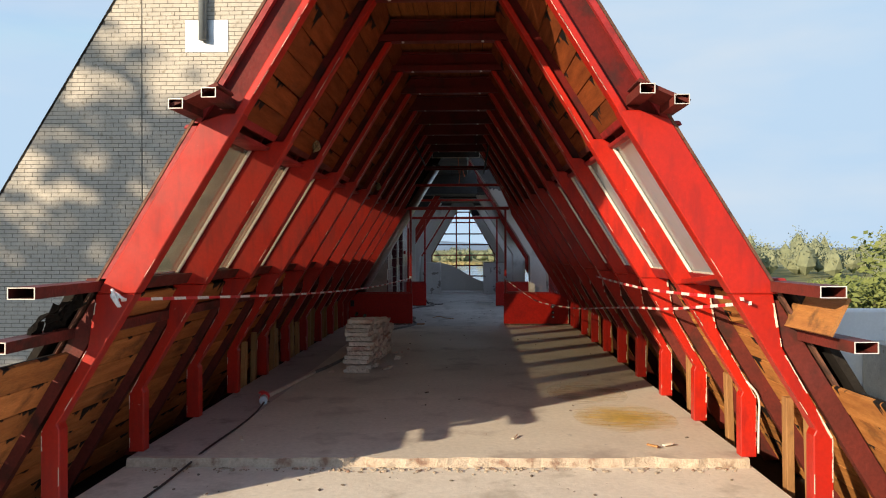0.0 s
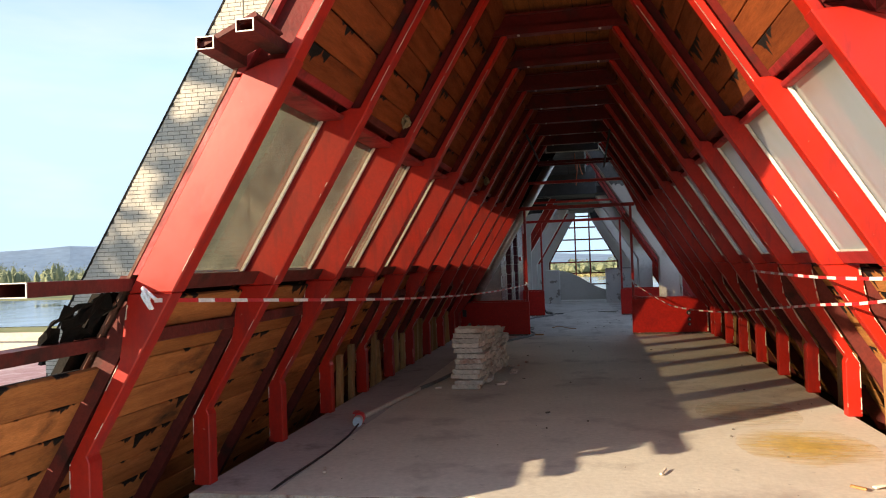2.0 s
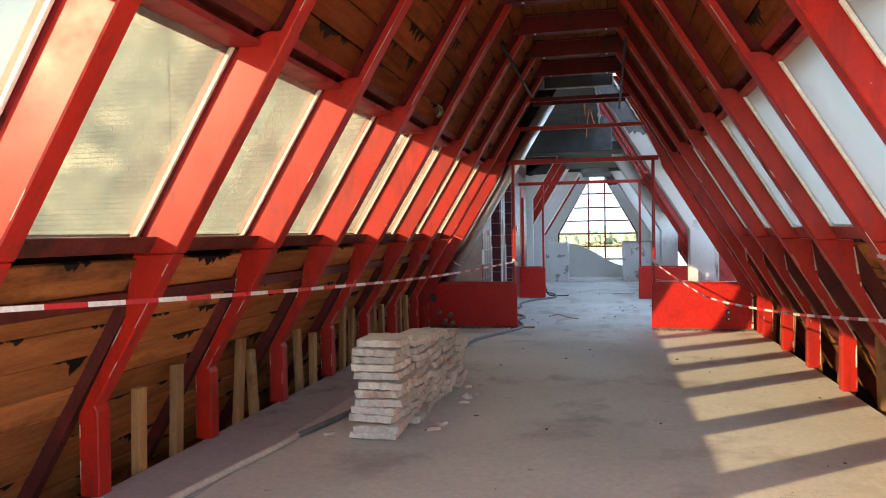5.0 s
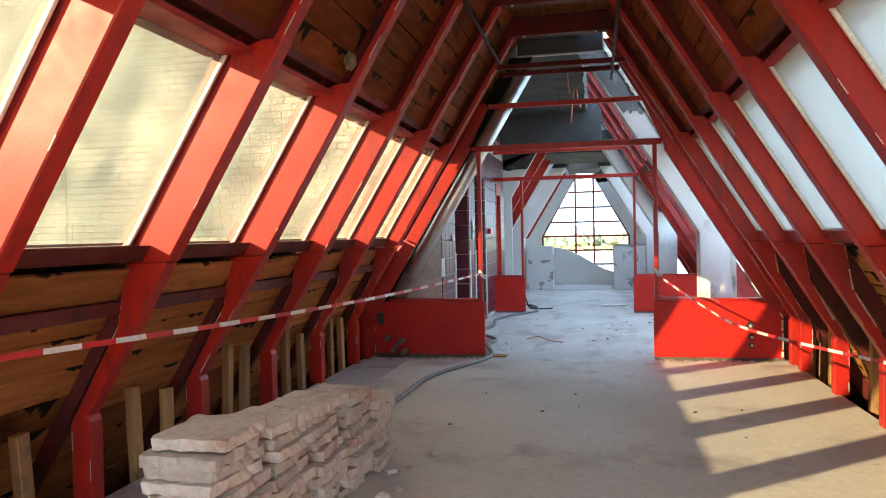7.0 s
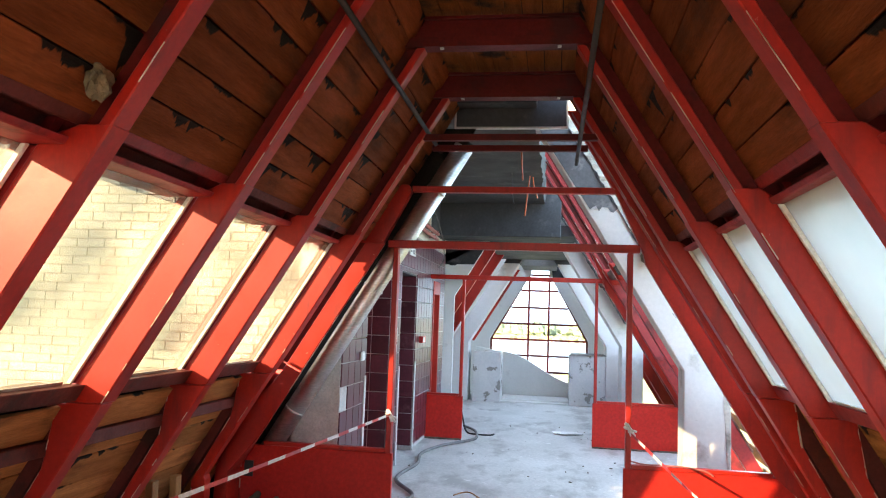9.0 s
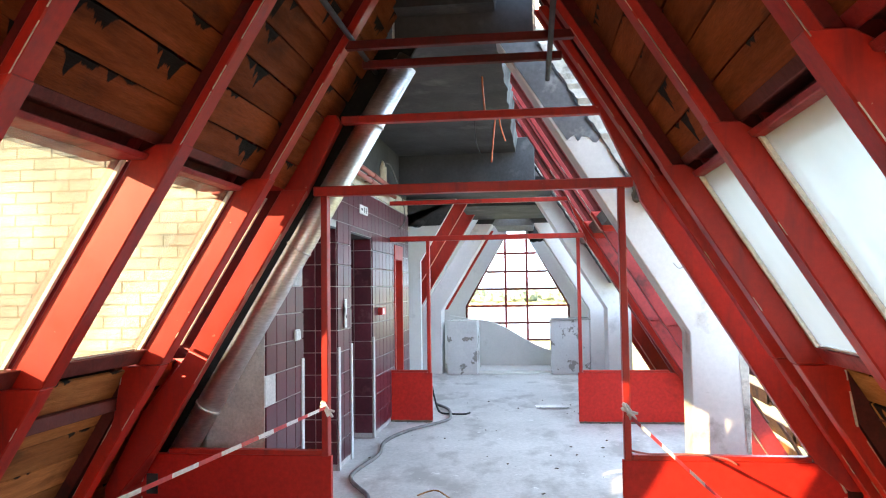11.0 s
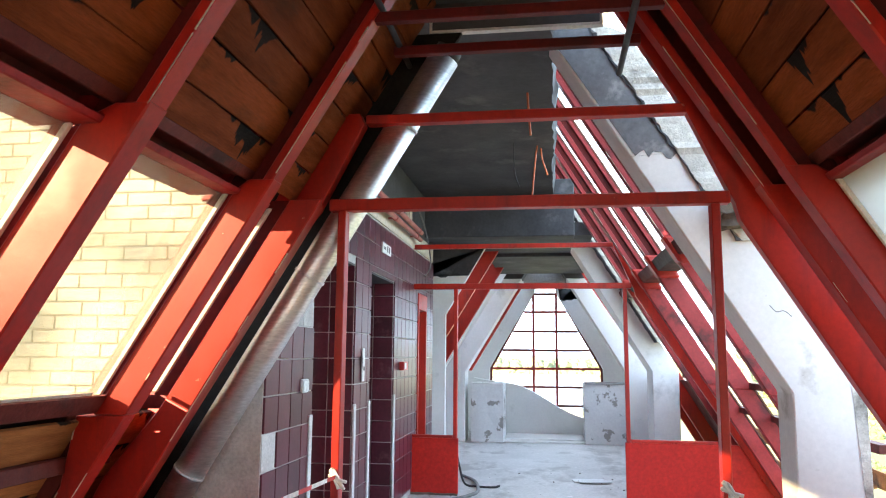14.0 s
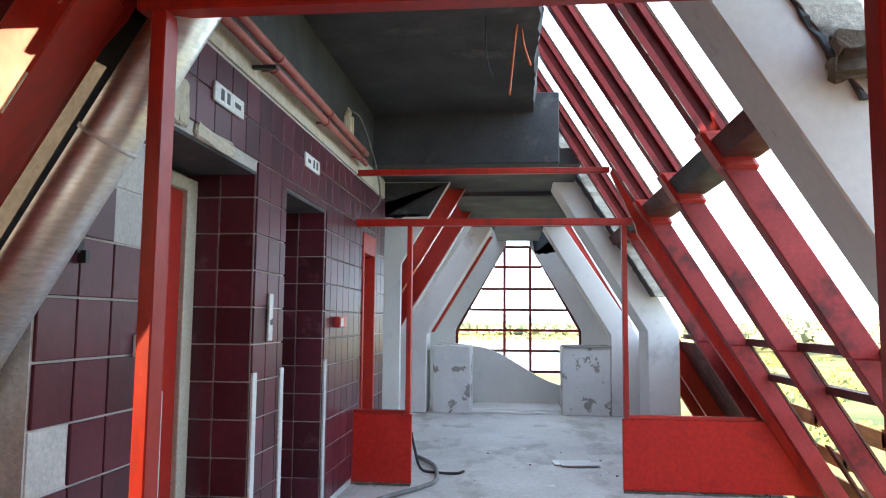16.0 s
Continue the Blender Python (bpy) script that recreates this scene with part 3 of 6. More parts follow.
for k in range(10):
    for s in (-1, 1):
        rafter(s, yk(k), 10 * k + s, None, (1 if k else 0) if s > 0 else 0 if k < 7 else 7 if k < 9 else 9)

rafter(1, 12.156, 201, None, 1)

# collar ties
bm = bmesh.new()
prof = [(0.0, 3.125), (0.095, 3.125), (0.095, 3.140), (0.054, 3.140), (0.054, 3.292), (0.085, 3.292), (0.085, 3.306), (0.010, 3.306), (0.010, 3.292), (0.041, 3.292), (0.041, 3.180), (0.0, 3.180)]
ends = [[bm.verts.new((x, y, z)) for y, z in prof] for x in (-0.60, 0.60)]
bm.faces.new(ends[0])
bm.faces.new(ends[1][::-1])
for i in range(12):
    bm.faces.new((ends[0][i], ends[1][i], ends[1][(i + 1) % 12], ends[0][(i + 1) % 12]))
bmesh.ops.recalc_face_normals(bm, faces=bm.faces)
tie_me = mesh_of("collar_tie", bm, SHADED_TIE_RED)
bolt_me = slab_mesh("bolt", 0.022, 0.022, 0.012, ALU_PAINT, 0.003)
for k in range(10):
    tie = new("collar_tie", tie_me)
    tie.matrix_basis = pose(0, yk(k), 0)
    tagged(tie, "horizontal red steel tie between two rafters, shade in its colour", "steel beam", "collar ties")
    for x in (-0.33, 0.33):
        tagged(piece("bolt", bolt_me, tie, pose(0, yk(k), 0).inverted() @ pose(x, yk(k) + 0.02, 3.119)), "pale bolt head")


# boarded slopes, windows, purlins of every bay
def slope_at(off, z):
    return xin(z) + off if z > KNEE else 2.065 + off + SLOPE * (KNEE - z)


SLEN = math.hypot(1, SLOPE)
TILT_DEG = math.degrees(math.atan(SLOPE))
BAY = 1.052
END = {-1: 12.15, 1: 12.15}


def bay(k):
    """Middle and length of the k-th bay, rafter to rafter; the last one ends at the screen."""
    a, c = yk(k) + 0.047, (yk(k + 1) if k < 9 else 12.55) + 0.047
    return (a + c) / 2, c - a


roofs, lows = {}, {}
for s, side in ((-1, "left"), (1, "right")):
    name = "wall_" + side
    lows[s] = thing(name, "sloping wall lining of weathered brown boards with tar stains", "wall", (s * 2.3, 7.5, 0), "", "structure")
    roofs[s] = thing("roof_" + side, "sloping roof lining of orange-brown boards with black tar streaks", "roof", (s * 1.0, 7.5, 2.6), "", "structure")
    rnd = random.Random(40 + s)
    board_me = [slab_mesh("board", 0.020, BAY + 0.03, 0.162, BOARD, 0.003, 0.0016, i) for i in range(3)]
    end_me = slab_mesh("cut_end", 0.028, 0.020, 0.166, FRESH_CUT, 0.004, 0.0015, 5)
    low_me = [slab_mesh("board", 0.022, BAY + 0.03, 0.172, BOARD_LOW if s < 0 else BOARD_SOAKED, 0.003, 0.002, i) for i in range(3)]
    for k in range(-1, 10):
        z = -0.30
        while z < (1.16 if k >= 0 else 0.84 if s < 0 else 0.95):
            if not (k == -1 and s > 0 and z > 0.7):
                x = s * (slope_at(0.225 if s > 0 else 0.19, z) + rnd.uniform(-0.004, 0.004))
                yc, ln = ((2.46, 0.65) if s < 0 else (2.43, 0.60)) if k < 0 else bay(k)
                piece("board", rnd.choice(low_me), lows[s], pose(x, yc, z, rnd.uniform(-0.5, 0.5), -s * TILT_DEG, 0) @ Matrix.Diagonal((1, ln / (BAY + 0.034), 1, 1)))
                if k < 0:
                    piece("cut_end", end_me, lows[s], pose(x, yc - ln / 2 - 0.004 + rnd.uniform(-0.006, 0.002), z, 0, -s * TILT_DEG, rnd.uniform(-1, 1)))
            z += 0.178 / SLEN
        if k < 0:
            continue
        z = 2.24
        while z < 3.32:
            x = s * (slope_at(0.132, z) + rnd.uniform(-0.003, 0.003))
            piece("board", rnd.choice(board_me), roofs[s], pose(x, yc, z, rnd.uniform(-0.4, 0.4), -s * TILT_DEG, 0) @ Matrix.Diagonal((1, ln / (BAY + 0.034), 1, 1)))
            z += 0.168 / SLEN
    # felt and outer skin behind the boards
    bm = bmesh.new()
    prism(bm, sx(s, [(slope_at(0.31, -0.40), -0.40), (slope_at(0.36, -0.40), -0.40), (slope_at(0.36, 1.17), 1.17), (slope_at(0.31, 1.17), 1.17)]), yk(0) - 0.05, 12.655)
    part("felt", bm, TAR, lows[s], "black tarred felt behind the boards")
    bm = bmesh.new()
    prism(bm, sx(s, [(slope_at(0.268, 2.13), 2.13), (slope_at(0.285, 2.13), 2.13), (slope_at(0.285, 3.42), 3.42), (slope_at(0.268, 3.37), 3.37)]), yk(0) + 0.10, 12.62)
    part("felt", bm, TAR, roofs[s], "black tarred felt over the boards")

    bm = bmesh.new()
    h = 0.84 if s < 0 else 0.66
    f = 0.215 if s < 0 else 0.31
    prism(bm, sx(s, [(slope_at(f, -0.40), -0.40), (slope_at(f + 0.02, -0.40), -0.40), (slope_at(f + 0.02, h), h), (slope_at(f, h), h)]), 2.16, yk(0) - 0.055)
    part("felt", bm, TAR, lows[s], "black tarred felt behind the boards")
    # added plate over the gap; its lake-side black stands for the gap's shade
    top, a, y0 = (3.1, -0.12, 12.589) if s < 0 else (1.17, 0.02, 12.47)
    bm = bmesh.new()
    prism(bm, sx(s, [(2.03, -0.34), (slope_at(0.45, -0.34), -0.34), (slope_at(0.45, top), top), (slope_at(a, top), top), (slope_at(a, KNEE), KNEE), (2.03, KNEE - 0.02)]), y0, y0 + 0.028)
    part("end_board", bm, TAR if s < 0 else MAROON, lows[s], "added dark plate closing the gap behind the screen")

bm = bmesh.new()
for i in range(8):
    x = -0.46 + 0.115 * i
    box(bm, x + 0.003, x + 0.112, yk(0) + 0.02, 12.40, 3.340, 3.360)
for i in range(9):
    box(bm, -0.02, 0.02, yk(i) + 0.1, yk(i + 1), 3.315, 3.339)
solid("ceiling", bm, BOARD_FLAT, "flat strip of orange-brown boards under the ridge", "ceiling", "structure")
bm = bmesh.new()
box(bm, -0.62, 0.62, yk(0) - 0.02, 12.43, 3.365, 3.43)
solid("roof_ridge", bm, TAR, "black felted flat top of the roof", "roof", "structure")


def window(s, k, number):
    """One sloping window between two rafters: frame rails, glazing beads and a dusty pane."""
    y0, y1 = yk(k) + 0.099, (yk(k + 1) - 0.002 if k < 9 else END[s])
    ob = thing("window_%d" % number, "sloping fixed window with a red frame and a dusty pane", "window", (s * 1.5, (y0 + y1) / 2, 1.7), "", "structure")

    def rail(z0, z1, a, b):
        return sx(s, [(slope_at(a, z0), z0), (slope_at(b, z0), z0), (slope_at(b, z1), z1), (slope_at(a, z1), z1)])

    g = reveal(s, k + 1) if s < 0 else 0.152
    bm = bmesh.new()
    prism(bm, rail(1.172, 1.245, 0.125, 0.37), y0, y1)
    soften(bm)
    part("bottom_rail", bm, MAROON if s < 0 else RED_DULL, ob)
    bm = bmesh.new()
    prism(bm, rail(2.085, 2.108, 0.11, 0.33), y0, y1)
    soften(bm)
    part("top_rail", bm, RED_DULL, ob)
    for a, c in ((y1 - 0.012, y1), (y0, y0 + 0.012)):
        bm = bmesh.new()
        prism(bm, rail(1.247, 2.083, g - 0.002, g + 0.045), a, c)
        part("side_rail", bm, RED_DULL, ob)
    bm = bmesh.new()
    lip = 0.010
    prism(bm, rail(1.247, 2.083, g - 0.014, g - 0.003), y1 - lip, y1 - 0.003)
    part("side_rail", bm, RED_DULL, ob)
    bm = bmesh.new()
    prism(bm, rail(1.247, 2.083, g - 0.026, g - 0.003), y1 - lip - 0.019, y1 - lip - 0.001)
    soften(bm, 0.003)
    part("glazing_bead", bm, BEAD, ob, "pale dirty glazing bead")
    bm = bmesh.new()
    prism(bm, rail(1.247, 1.259, g - 0.016, g - 0.004), y0 + 0.03, y1 - 0.07)
    part("glazing_bead", bm, BEAD, ob, "pale dirty glazing bead")
    bm = bmesh.new()
    prism(bm, rail(1.245, 2.086, g, g + 0.006), y0 + 0.012, y1 - 0.012)
    part("pane", bm, GLASS_L if s < 0 else GLASS_R, ob, "dusty glass pane")
    return ob


wins = 0
for s in (-1, 1):
    for k in range(10):
        wins += 1
        window(s, k, wins)

# purlins: one over the windows, one across the lower boards
for s in (-1, 1):
    for k in range(10):
        y0, y1 = yk(k) + 0.058, (yk(k + 1) + 0.036 if k < 9 else END[s])
        purlin = thing("purlin", "dark purple-red steel purlin above the windows", "purlin", (s * 1.05, (y0 + y1) / 2, 2.25), "upper purlins")
        z = 2.150
        bm = bmesh.new()
        prism(bm, sx(s, [(slope_at(0.115, z), z), (slope_at(0.130, z), z), (slope_at(0.130, z + 0.038), z + 0.038), (slope_at(0.115, z + 0.038), z + 0.038)]), y0, y1)
        soften(bm, 0.003)
        part("lip", bm, RED_DULL if k % 3 == 0 else MAROON, purlin)
        bm = bmesh.new()
        z = 2.176
        prism(bm, sx(s, [(slope_at(0.131, z), z), (slope_at(0.131, z + 0.012), z + 0.012), (slope_at(0.25, z + 0.012), z + 0.012), (slope_at(0.25, z), z)]), y0, y1)
        part("flange", bm, MAROON, purlin)
        bm = bmesh.new()
        z = 2.110
        prism(bm, sx(s, [(slope_at(0.235, z), z), (slope_at(0.25, z), z), (slope_at(0.25, 2.174), 2.174), (slope_at(0.235, 2.174), 2.174)]), y0 + 0.045, y1 - 0.04)
        solid("filler_board", bm, MAROON, "dark filler board above the window", "board", group="filler boards")
        bm = bmesh.new()
        z, f = (0.93, 0.245) if s > 0 else (0.955, 0.145)
        bar(bm, (s * slope_at(f, z), y0, z), (s * slope_at(f, z), y1, z), 0.05, 0.065)
        soften(bm)
        solid("rail", bm, MAROON, "maroon horizontal rail across the weathered boards", "rail", group="lower rails")


# ---- the two red glazed screens, their glass gone ----
def screen(y, left_wall, label):
    """A red steel screen across the hall: solid panels below, posts, transom and head, sloping side members."""
    ob = thing("partition_screen", label, "partition", (0, y, 0), "partition screens")
    for s in (-1, 1):
        walled = left_wall and s < 0
        outer = 1.40 if walled else 2.045
        bm = bmesh.new()
        if walled:
            box(bm, s * 0.845, s * outer, y - 0.02, y + 0.02, 0.018, 0.57)
        else:
            edge = [(2.30, 0.018), (1.93, 0.57)] if left_wall else [(2.04, 0.018), (2.04, 0.42), (1.96, 0.57)]
            prism(bm, sx(s, [(0.845, 0.018)] + edge + [(0.845, 0.57)]), y - 0.02, y + 0.02)
        soften(bm, 0.003)
        panel = part("panel", bm, RED_PANEL, ob, "red sheet-steel panel standing on the floor")
        rnd = random.Random(int(y * 10) + s)
        bm = bmesh.new()
        x = 0.85
        while x < outer - 0.02:
            w = rnd.uniform(0.015, 0.06)
            box(bm, s * x, s * min(x + w, outer), y - 0.022 - rnd.uniform(0, 0.022), y + 0.018, 0.0, rnd.uniform(0.012, 0.024))
            x += w
        tagged(part("mortar_bed", bm, DEBRIS, ob, "crumbling brown mortar under the panel"), kind="stuff")
        bm = bmesh.new()
        box(bm, s * 0.90, s * (outer - 0.02 if walled else 1.86), y - 0.024, y + 0.03, 0.572, 0.60)
        soften(bm, 0.003)
        part("sill", bm, RED, ob)
        bm = bmesh.new()
        box(bm, s * 0.856, s * 0.895, y - 0.046, y + 0.028, 0.572, 2.118)
        soften(bm, 0.004)
        part("post", bm, RED, ob)
        if walled:
            bm = bmesh.new()
            box(bm, s * 1.345, s * 1.40, y - 0.028, y + 0.03, 0.572, 2.60)
            soften(bm, 0.004)
            part("wall_post", bm, RED, ob)
        else:
            bm = bmesh.new()
            inner = [(2.05, 0.42), (1.872, 0.575), (0.985, 2.04), (0.965, 2.12), (0.775, 2.555), (0.80, 2.612)]
            if s < 0:
                inner = [(2.05, 0.42), (1.975, 0.575), (1.07, 2.04), (1.0, 2.12), (0.775, 2.555), (0.80, 2.612)]
            if s > 0 and not left_wall:
                # the field side runs on up the slope to the last tie
                inner = inner[:4] + [(0.768, 2.555), (0.736, 2.61), (0.40, 3.188), (slope_at(0.17, 3.188), 3.188)]
            else:
                inner.append((xin(2.612) + (0.235 if s < 0 else 0.20), 2.612))
            if left_wall:
                inner = [(2.28, 0.015), (1.93, 0.575)] + inner[2:] + [(2.50, 0.015)]
            else:
                inner.append((2.20 if s > 0 else 2.265, 0.42))
            prism(bm, sx(s, inner), y - 0.03, y + 0.035)
            soften(bm, 0.004)
            part("sloping_member", bm, RED, ob)
            if s < 0:
                # the boxed last rafter before the screen, its inner side splayed back to the sloping member
                bm = bmesh.new()
                rims = []
                for yy, a in ((y - 0.262, -0.12), (y - 0.032, -0.055)):
                    pts = [(xin(2.13) + a, 2.13), (xin(0.70) + a, 0.70), (2.03, 0.40), (2.03, 0.0), (2.13, 0.0), (2.13, 0.42), (1.90, 0.86), (xin(1.165) + 0.035, 1.165), (xin(2.13) + 0.035, 2.13)]
                    rims.append([bm.verts.new((s * px, yy, pz)) for px, pz in pts])
                bm.faces.new(rims[0])
                bm.faces.new(rims[1][::-1])
                for i in range(9):
                    bm.faces.new((rims[0][i], rims[0][(i + 1) % 9], rims[1][(i + 1) % 9], rims[1][i]))
                bmesh.ops.recalc_face_normals(bm, faces=bm.faces)
                soften(bm, 0.006)
                part("side_cover", bm, RED, ob, "red boxed post with a kneed foot and a chipped arris")
                # dark plate in the recess beside the glass, shade in its colour
                bm = bmesh.new()
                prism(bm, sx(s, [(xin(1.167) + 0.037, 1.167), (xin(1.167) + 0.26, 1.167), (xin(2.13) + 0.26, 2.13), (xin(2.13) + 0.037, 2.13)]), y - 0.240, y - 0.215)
                part("web", bm, SHADED_WEB_RED, ob, "red web plate, recess shade in its colour")
                bm = bmesh.new()
                rnd = random.Random(88)
                z = 0.75
                while z < 2.0:
                    ln, w = rnd.uniform(0.05, 0.22), rnd.uniform(0.002, 0.005)
                    if rnd.random() < 0.6:
                        bar(bm, (s * (xin(z) - 0.117), y - 0.262, z), (s * (xin(z + ln) - 0.117), y - 0.262, z + ln), w, 0.004, (0, 1, 0))
                    z += ln
                tagged(part("arris_wear", bm, EDGE, ob, "pale chips along the arris"), kind="stuff")
            bm = bmesh.new()
            rnd = random.Random(int(y) + s)
            z = 0.03
            while z < (0.02 if left_wall else 0.52):
                ln, w = rnd.uniform(0.03, 0.12), rnd.uniform(0.004, 0.011) if s < 0 else rnd.uniform(0.010, 0.026)
                bar(bm, (s * (2.036 - max(0, z - 0.42) * 0.55 - w / 2), y - 0.022, z), (s * (2.036 - max(0, z + ln - 0.42) * 0.55 - w / 2), y - 0.022, z + ln), w, 0.005, (0, 1, 0))
                z += ln + rnd.uniform(0, 0.03 if s > 0 else 0.15)
            tagged(part("paint_wear", bm, EDGE, ob, "pale chipped edge of the panel"), kind="stuff")
    bm = bmesh.new()
    box(bm, -1.345 if left_wall else -0.945, 0.945, y - 0.032, y + 0.036, 2.12, 2.178)
    soften(bm, 0.005)
    part("transom", bm, RED, ob)
    bm = bmesh.new()
    box(bm, -1.345 if left_wall else -0.77, 0.77, y - 0.03, y + 0.034, 2.555, 2.602)
    soften(bm, 0.005)
    part("head_rail", bm, RED, ob)
    return ob


screen(12.42, False, "red steel screen without glass standing across the hall")
screen(16.735, True, "red steel screen without glass joined to the tiled wall")

# ---- white concrete frames past the first screen ----
def frame_leg(name, s, y0, y1, material, label, foot_out=1.74):
    bm = bmesh.new()
    prism(bm, sx(s, [(1.375, 0), (foot_out, 0), (foot_out, 1.24), (0.84, 2.72), (0.31, 3.6), (-0.066, 3.6), (1.375, 1.24)]), y0, y1)
    soften(bm, 0.008)
    return solid(name, bm, material, label, "concrete frame", "structure")


frame_leg("wall_frame_1", 1, 13.10, 13.38, FRAME_WHITE, "white-painted concrete leg of a sloping frame")
frame_leg("wall_frame_2", 1, 18.66, 19.25, WHITE, "white-painted concrete leg of a sloping frame", 1.70)
for s in (-1, 1):
    bm = bmesh.new()
    prism(bm, sx(s, [(1.33, 0), (1.74, 0), (1.74, 1.10), (0.68, 2.72), (0.372, 2.72), (1.33, 1.15)]), 21.48, 21.95)
    soften(bm, 0.008)
    solid("wall_frame_%d" % (3 + (s > 0)), bm, WHITE, "white-painted concrete leg of the last sloping frame", "concrete frame", "structure")
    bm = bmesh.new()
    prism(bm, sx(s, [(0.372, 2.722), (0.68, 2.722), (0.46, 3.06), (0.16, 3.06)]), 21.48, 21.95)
    solid("wall_frame_head_%d" % (1 + (s > 0)), bm, SOOT_AND_SHADE, "soot-blackened head of the last sloping frame", "concrete frame", "structure")


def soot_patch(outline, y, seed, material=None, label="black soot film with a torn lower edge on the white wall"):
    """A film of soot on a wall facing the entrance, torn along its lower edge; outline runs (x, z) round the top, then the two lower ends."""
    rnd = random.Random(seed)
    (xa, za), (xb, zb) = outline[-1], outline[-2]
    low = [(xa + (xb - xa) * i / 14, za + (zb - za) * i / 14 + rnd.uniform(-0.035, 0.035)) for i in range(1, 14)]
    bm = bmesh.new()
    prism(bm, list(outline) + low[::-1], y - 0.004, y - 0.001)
    solid("soot_film", bm, material or SOOT_AND_SHADE, label, "soot", "structure")


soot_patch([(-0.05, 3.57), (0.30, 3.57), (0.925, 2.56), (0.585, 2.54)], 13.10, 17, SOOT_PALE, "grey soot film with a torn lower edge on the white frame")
soot_patch([(1.665, 1.30), (1.735, 1.24), (1.735, 0.35), (1.715, 0.40)], 13.10, 18, BROKEN, "bare broken concrete along the edge of the white frame")
bm = bmesh.new()
box(bm, 1.03, 1.23, 12.98, 13.095, 2.12, 2.24)
bmesh.ops.subdivide_edges(bm, edges=bm.edges[:], cuts=4, use_grid_fill=True)
for v in bm.verts:
    v.co += Vector((noise.noise(v.co * 21), noise.noise(v.co * 19 + Vector((3, 0, 0))), noise.noise(v.co * 23 + Vector((0, 5, 0))))) * 0.045
solid("broken_corbel", bm, DEBRIS, "dark lump of broken concrete on the white frame", "corbel", "structure")
bm = bmesh.new()
tube(bm, smooth_line([(1.28, 13.085, 1.70), (1.31, 13.075, 1.665), (1.35, 13.08, 1.67), (1.39, 13.09, 1.64)], 5), 0.0018, 6)
solid("loose_wire", bm, BLACK, "short bent wire sticking out of the white frame", "wire")


def deep_rafter(s, y, z0=-0.3, z1=3.0, inset=0.0):
    """A plain deep steel rafter of the far part: two flanges and a web."""
    ob = thing("steel_rafter", "deep crimson steel rafter with a plain web", "rafter", (s * 2.1, y, 0), "far rafters")
    for name, a, b, y0, y1 in (("inner_flange", 0.0, 0.018, 0.0, 0.10), ("web", 0.019, 0.235, 0.016, 0.034), ("outer_flange", 0.236, 0.254, 0.0, 0.10)):
        bm = bmesh.new()
        line = [2.065 - SLOPE * (z - KNEE) - inset for z in (z0, z1)]
        prism(bm, sx(s, [(line[0] + a, z0), (line[0] + b, z0), (line[1] + b, z1), (line[1] + a, z1)]), y + y0, y + y1)
        part(name, bm, RED, ob)
    return ob


bm = bmesh.new()
prism(bm, [(-2.75, -0.3), (-1.345, -0.3), (-1.345, 2.02)], 12.66, 12.80)
solid("wall_end", bm, CREAM, "cream plastered end wall behind the duct", "wall", "structure")
# unseen wall, added to block the sun from the lobby rafters
bm = bmesh.new()
prism(bm, [(-1.62, 1.9), (-1.49, 1.9), (-0.70, 3.2), (-0.54, 3.46), (0.05, 3.46), (0.05, 7.0), (-1.62, 7.0)], 12.84, 12.94)
solid("wall_over_hall", bm, CREAM, "added cream wall keeping the sun out above the hall roof", "wall", "structure")
# strip added to stop sun leaking between hall roof and gable
bm = bmesh.new()
prism(bm, sx(-1, [(slope_at(0.29, 1.2), 1.2), (slope_at(0.36, 1.2), 1.2), (slope_at(0.36, 3.45), 3.45), (slope_at(0.29, 3.45), 3.45)]), 12.625, 12.838)
solid("roof_link", bm, TAR, "added black strip keeping the sun out beside the gable", "roof", "structure")
# broken roof slab along the top of the frames
def slab_edge(y0, y1, z0, seed):
    rnd = random.Random(seed)
    # the first, narrow prism paints the crack's shadow as a dark strip
    for a, c, material, label in ((0.050, 0.062, SOOT_AND_SHADE, "dark strip for the crack's shadow along the roof slab"), (0.062, 0.24, BROKEN, "broken pale concrete roof slab edge")):
        bm = bmesh.new()
        ring = []
        if material is SOOT_AND_SHADE:
            y0 += 0.20
        for i in range(54):
            z = z0 + i * 0.035
            xi, xo = 0.93 + a - 0.61 * (z - 2.30) + rnd.uniform(-0.009, 0.009), 0.93 + c - 0.61 * (z - 2.30) + rnd.uniform(-0.012, 0.012)
            d = rnd.uniform(-0.012, 0.012)
            ring.append([bm.verts.new((x, y + d, z)) for x, y in ((xi, y0), (xo, y0), (xo, y1), (xi, y1))])
        for p, q in zip(ring, ring[1:]):
            for n in range(4):
                bm.faces.new((p[n], p[(n + 1) % 4], q[(n + 1) % 4], q[n]))
        bm.faces.new(ring[0][::-1])
        bm.faces.new(ring[-1])
        bmesh.ops.recalc_face_normals(bm, faces=bm.faces)
        solid("roof_slab_edge", bm, material, label, "roof slab", "structure")


slab_edge(12.88, 13.62, 2.05, 8)
slab_edge(18.2, 18.64, 1.6, 9)

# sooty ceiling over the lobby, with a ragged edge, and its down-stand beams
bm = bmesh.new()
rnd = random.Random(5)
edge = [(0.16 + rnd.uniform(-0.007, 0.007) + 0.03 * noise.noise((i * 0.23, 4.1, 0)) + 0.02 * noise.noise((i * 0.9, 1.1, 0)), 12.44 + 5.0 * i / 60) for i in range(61)]
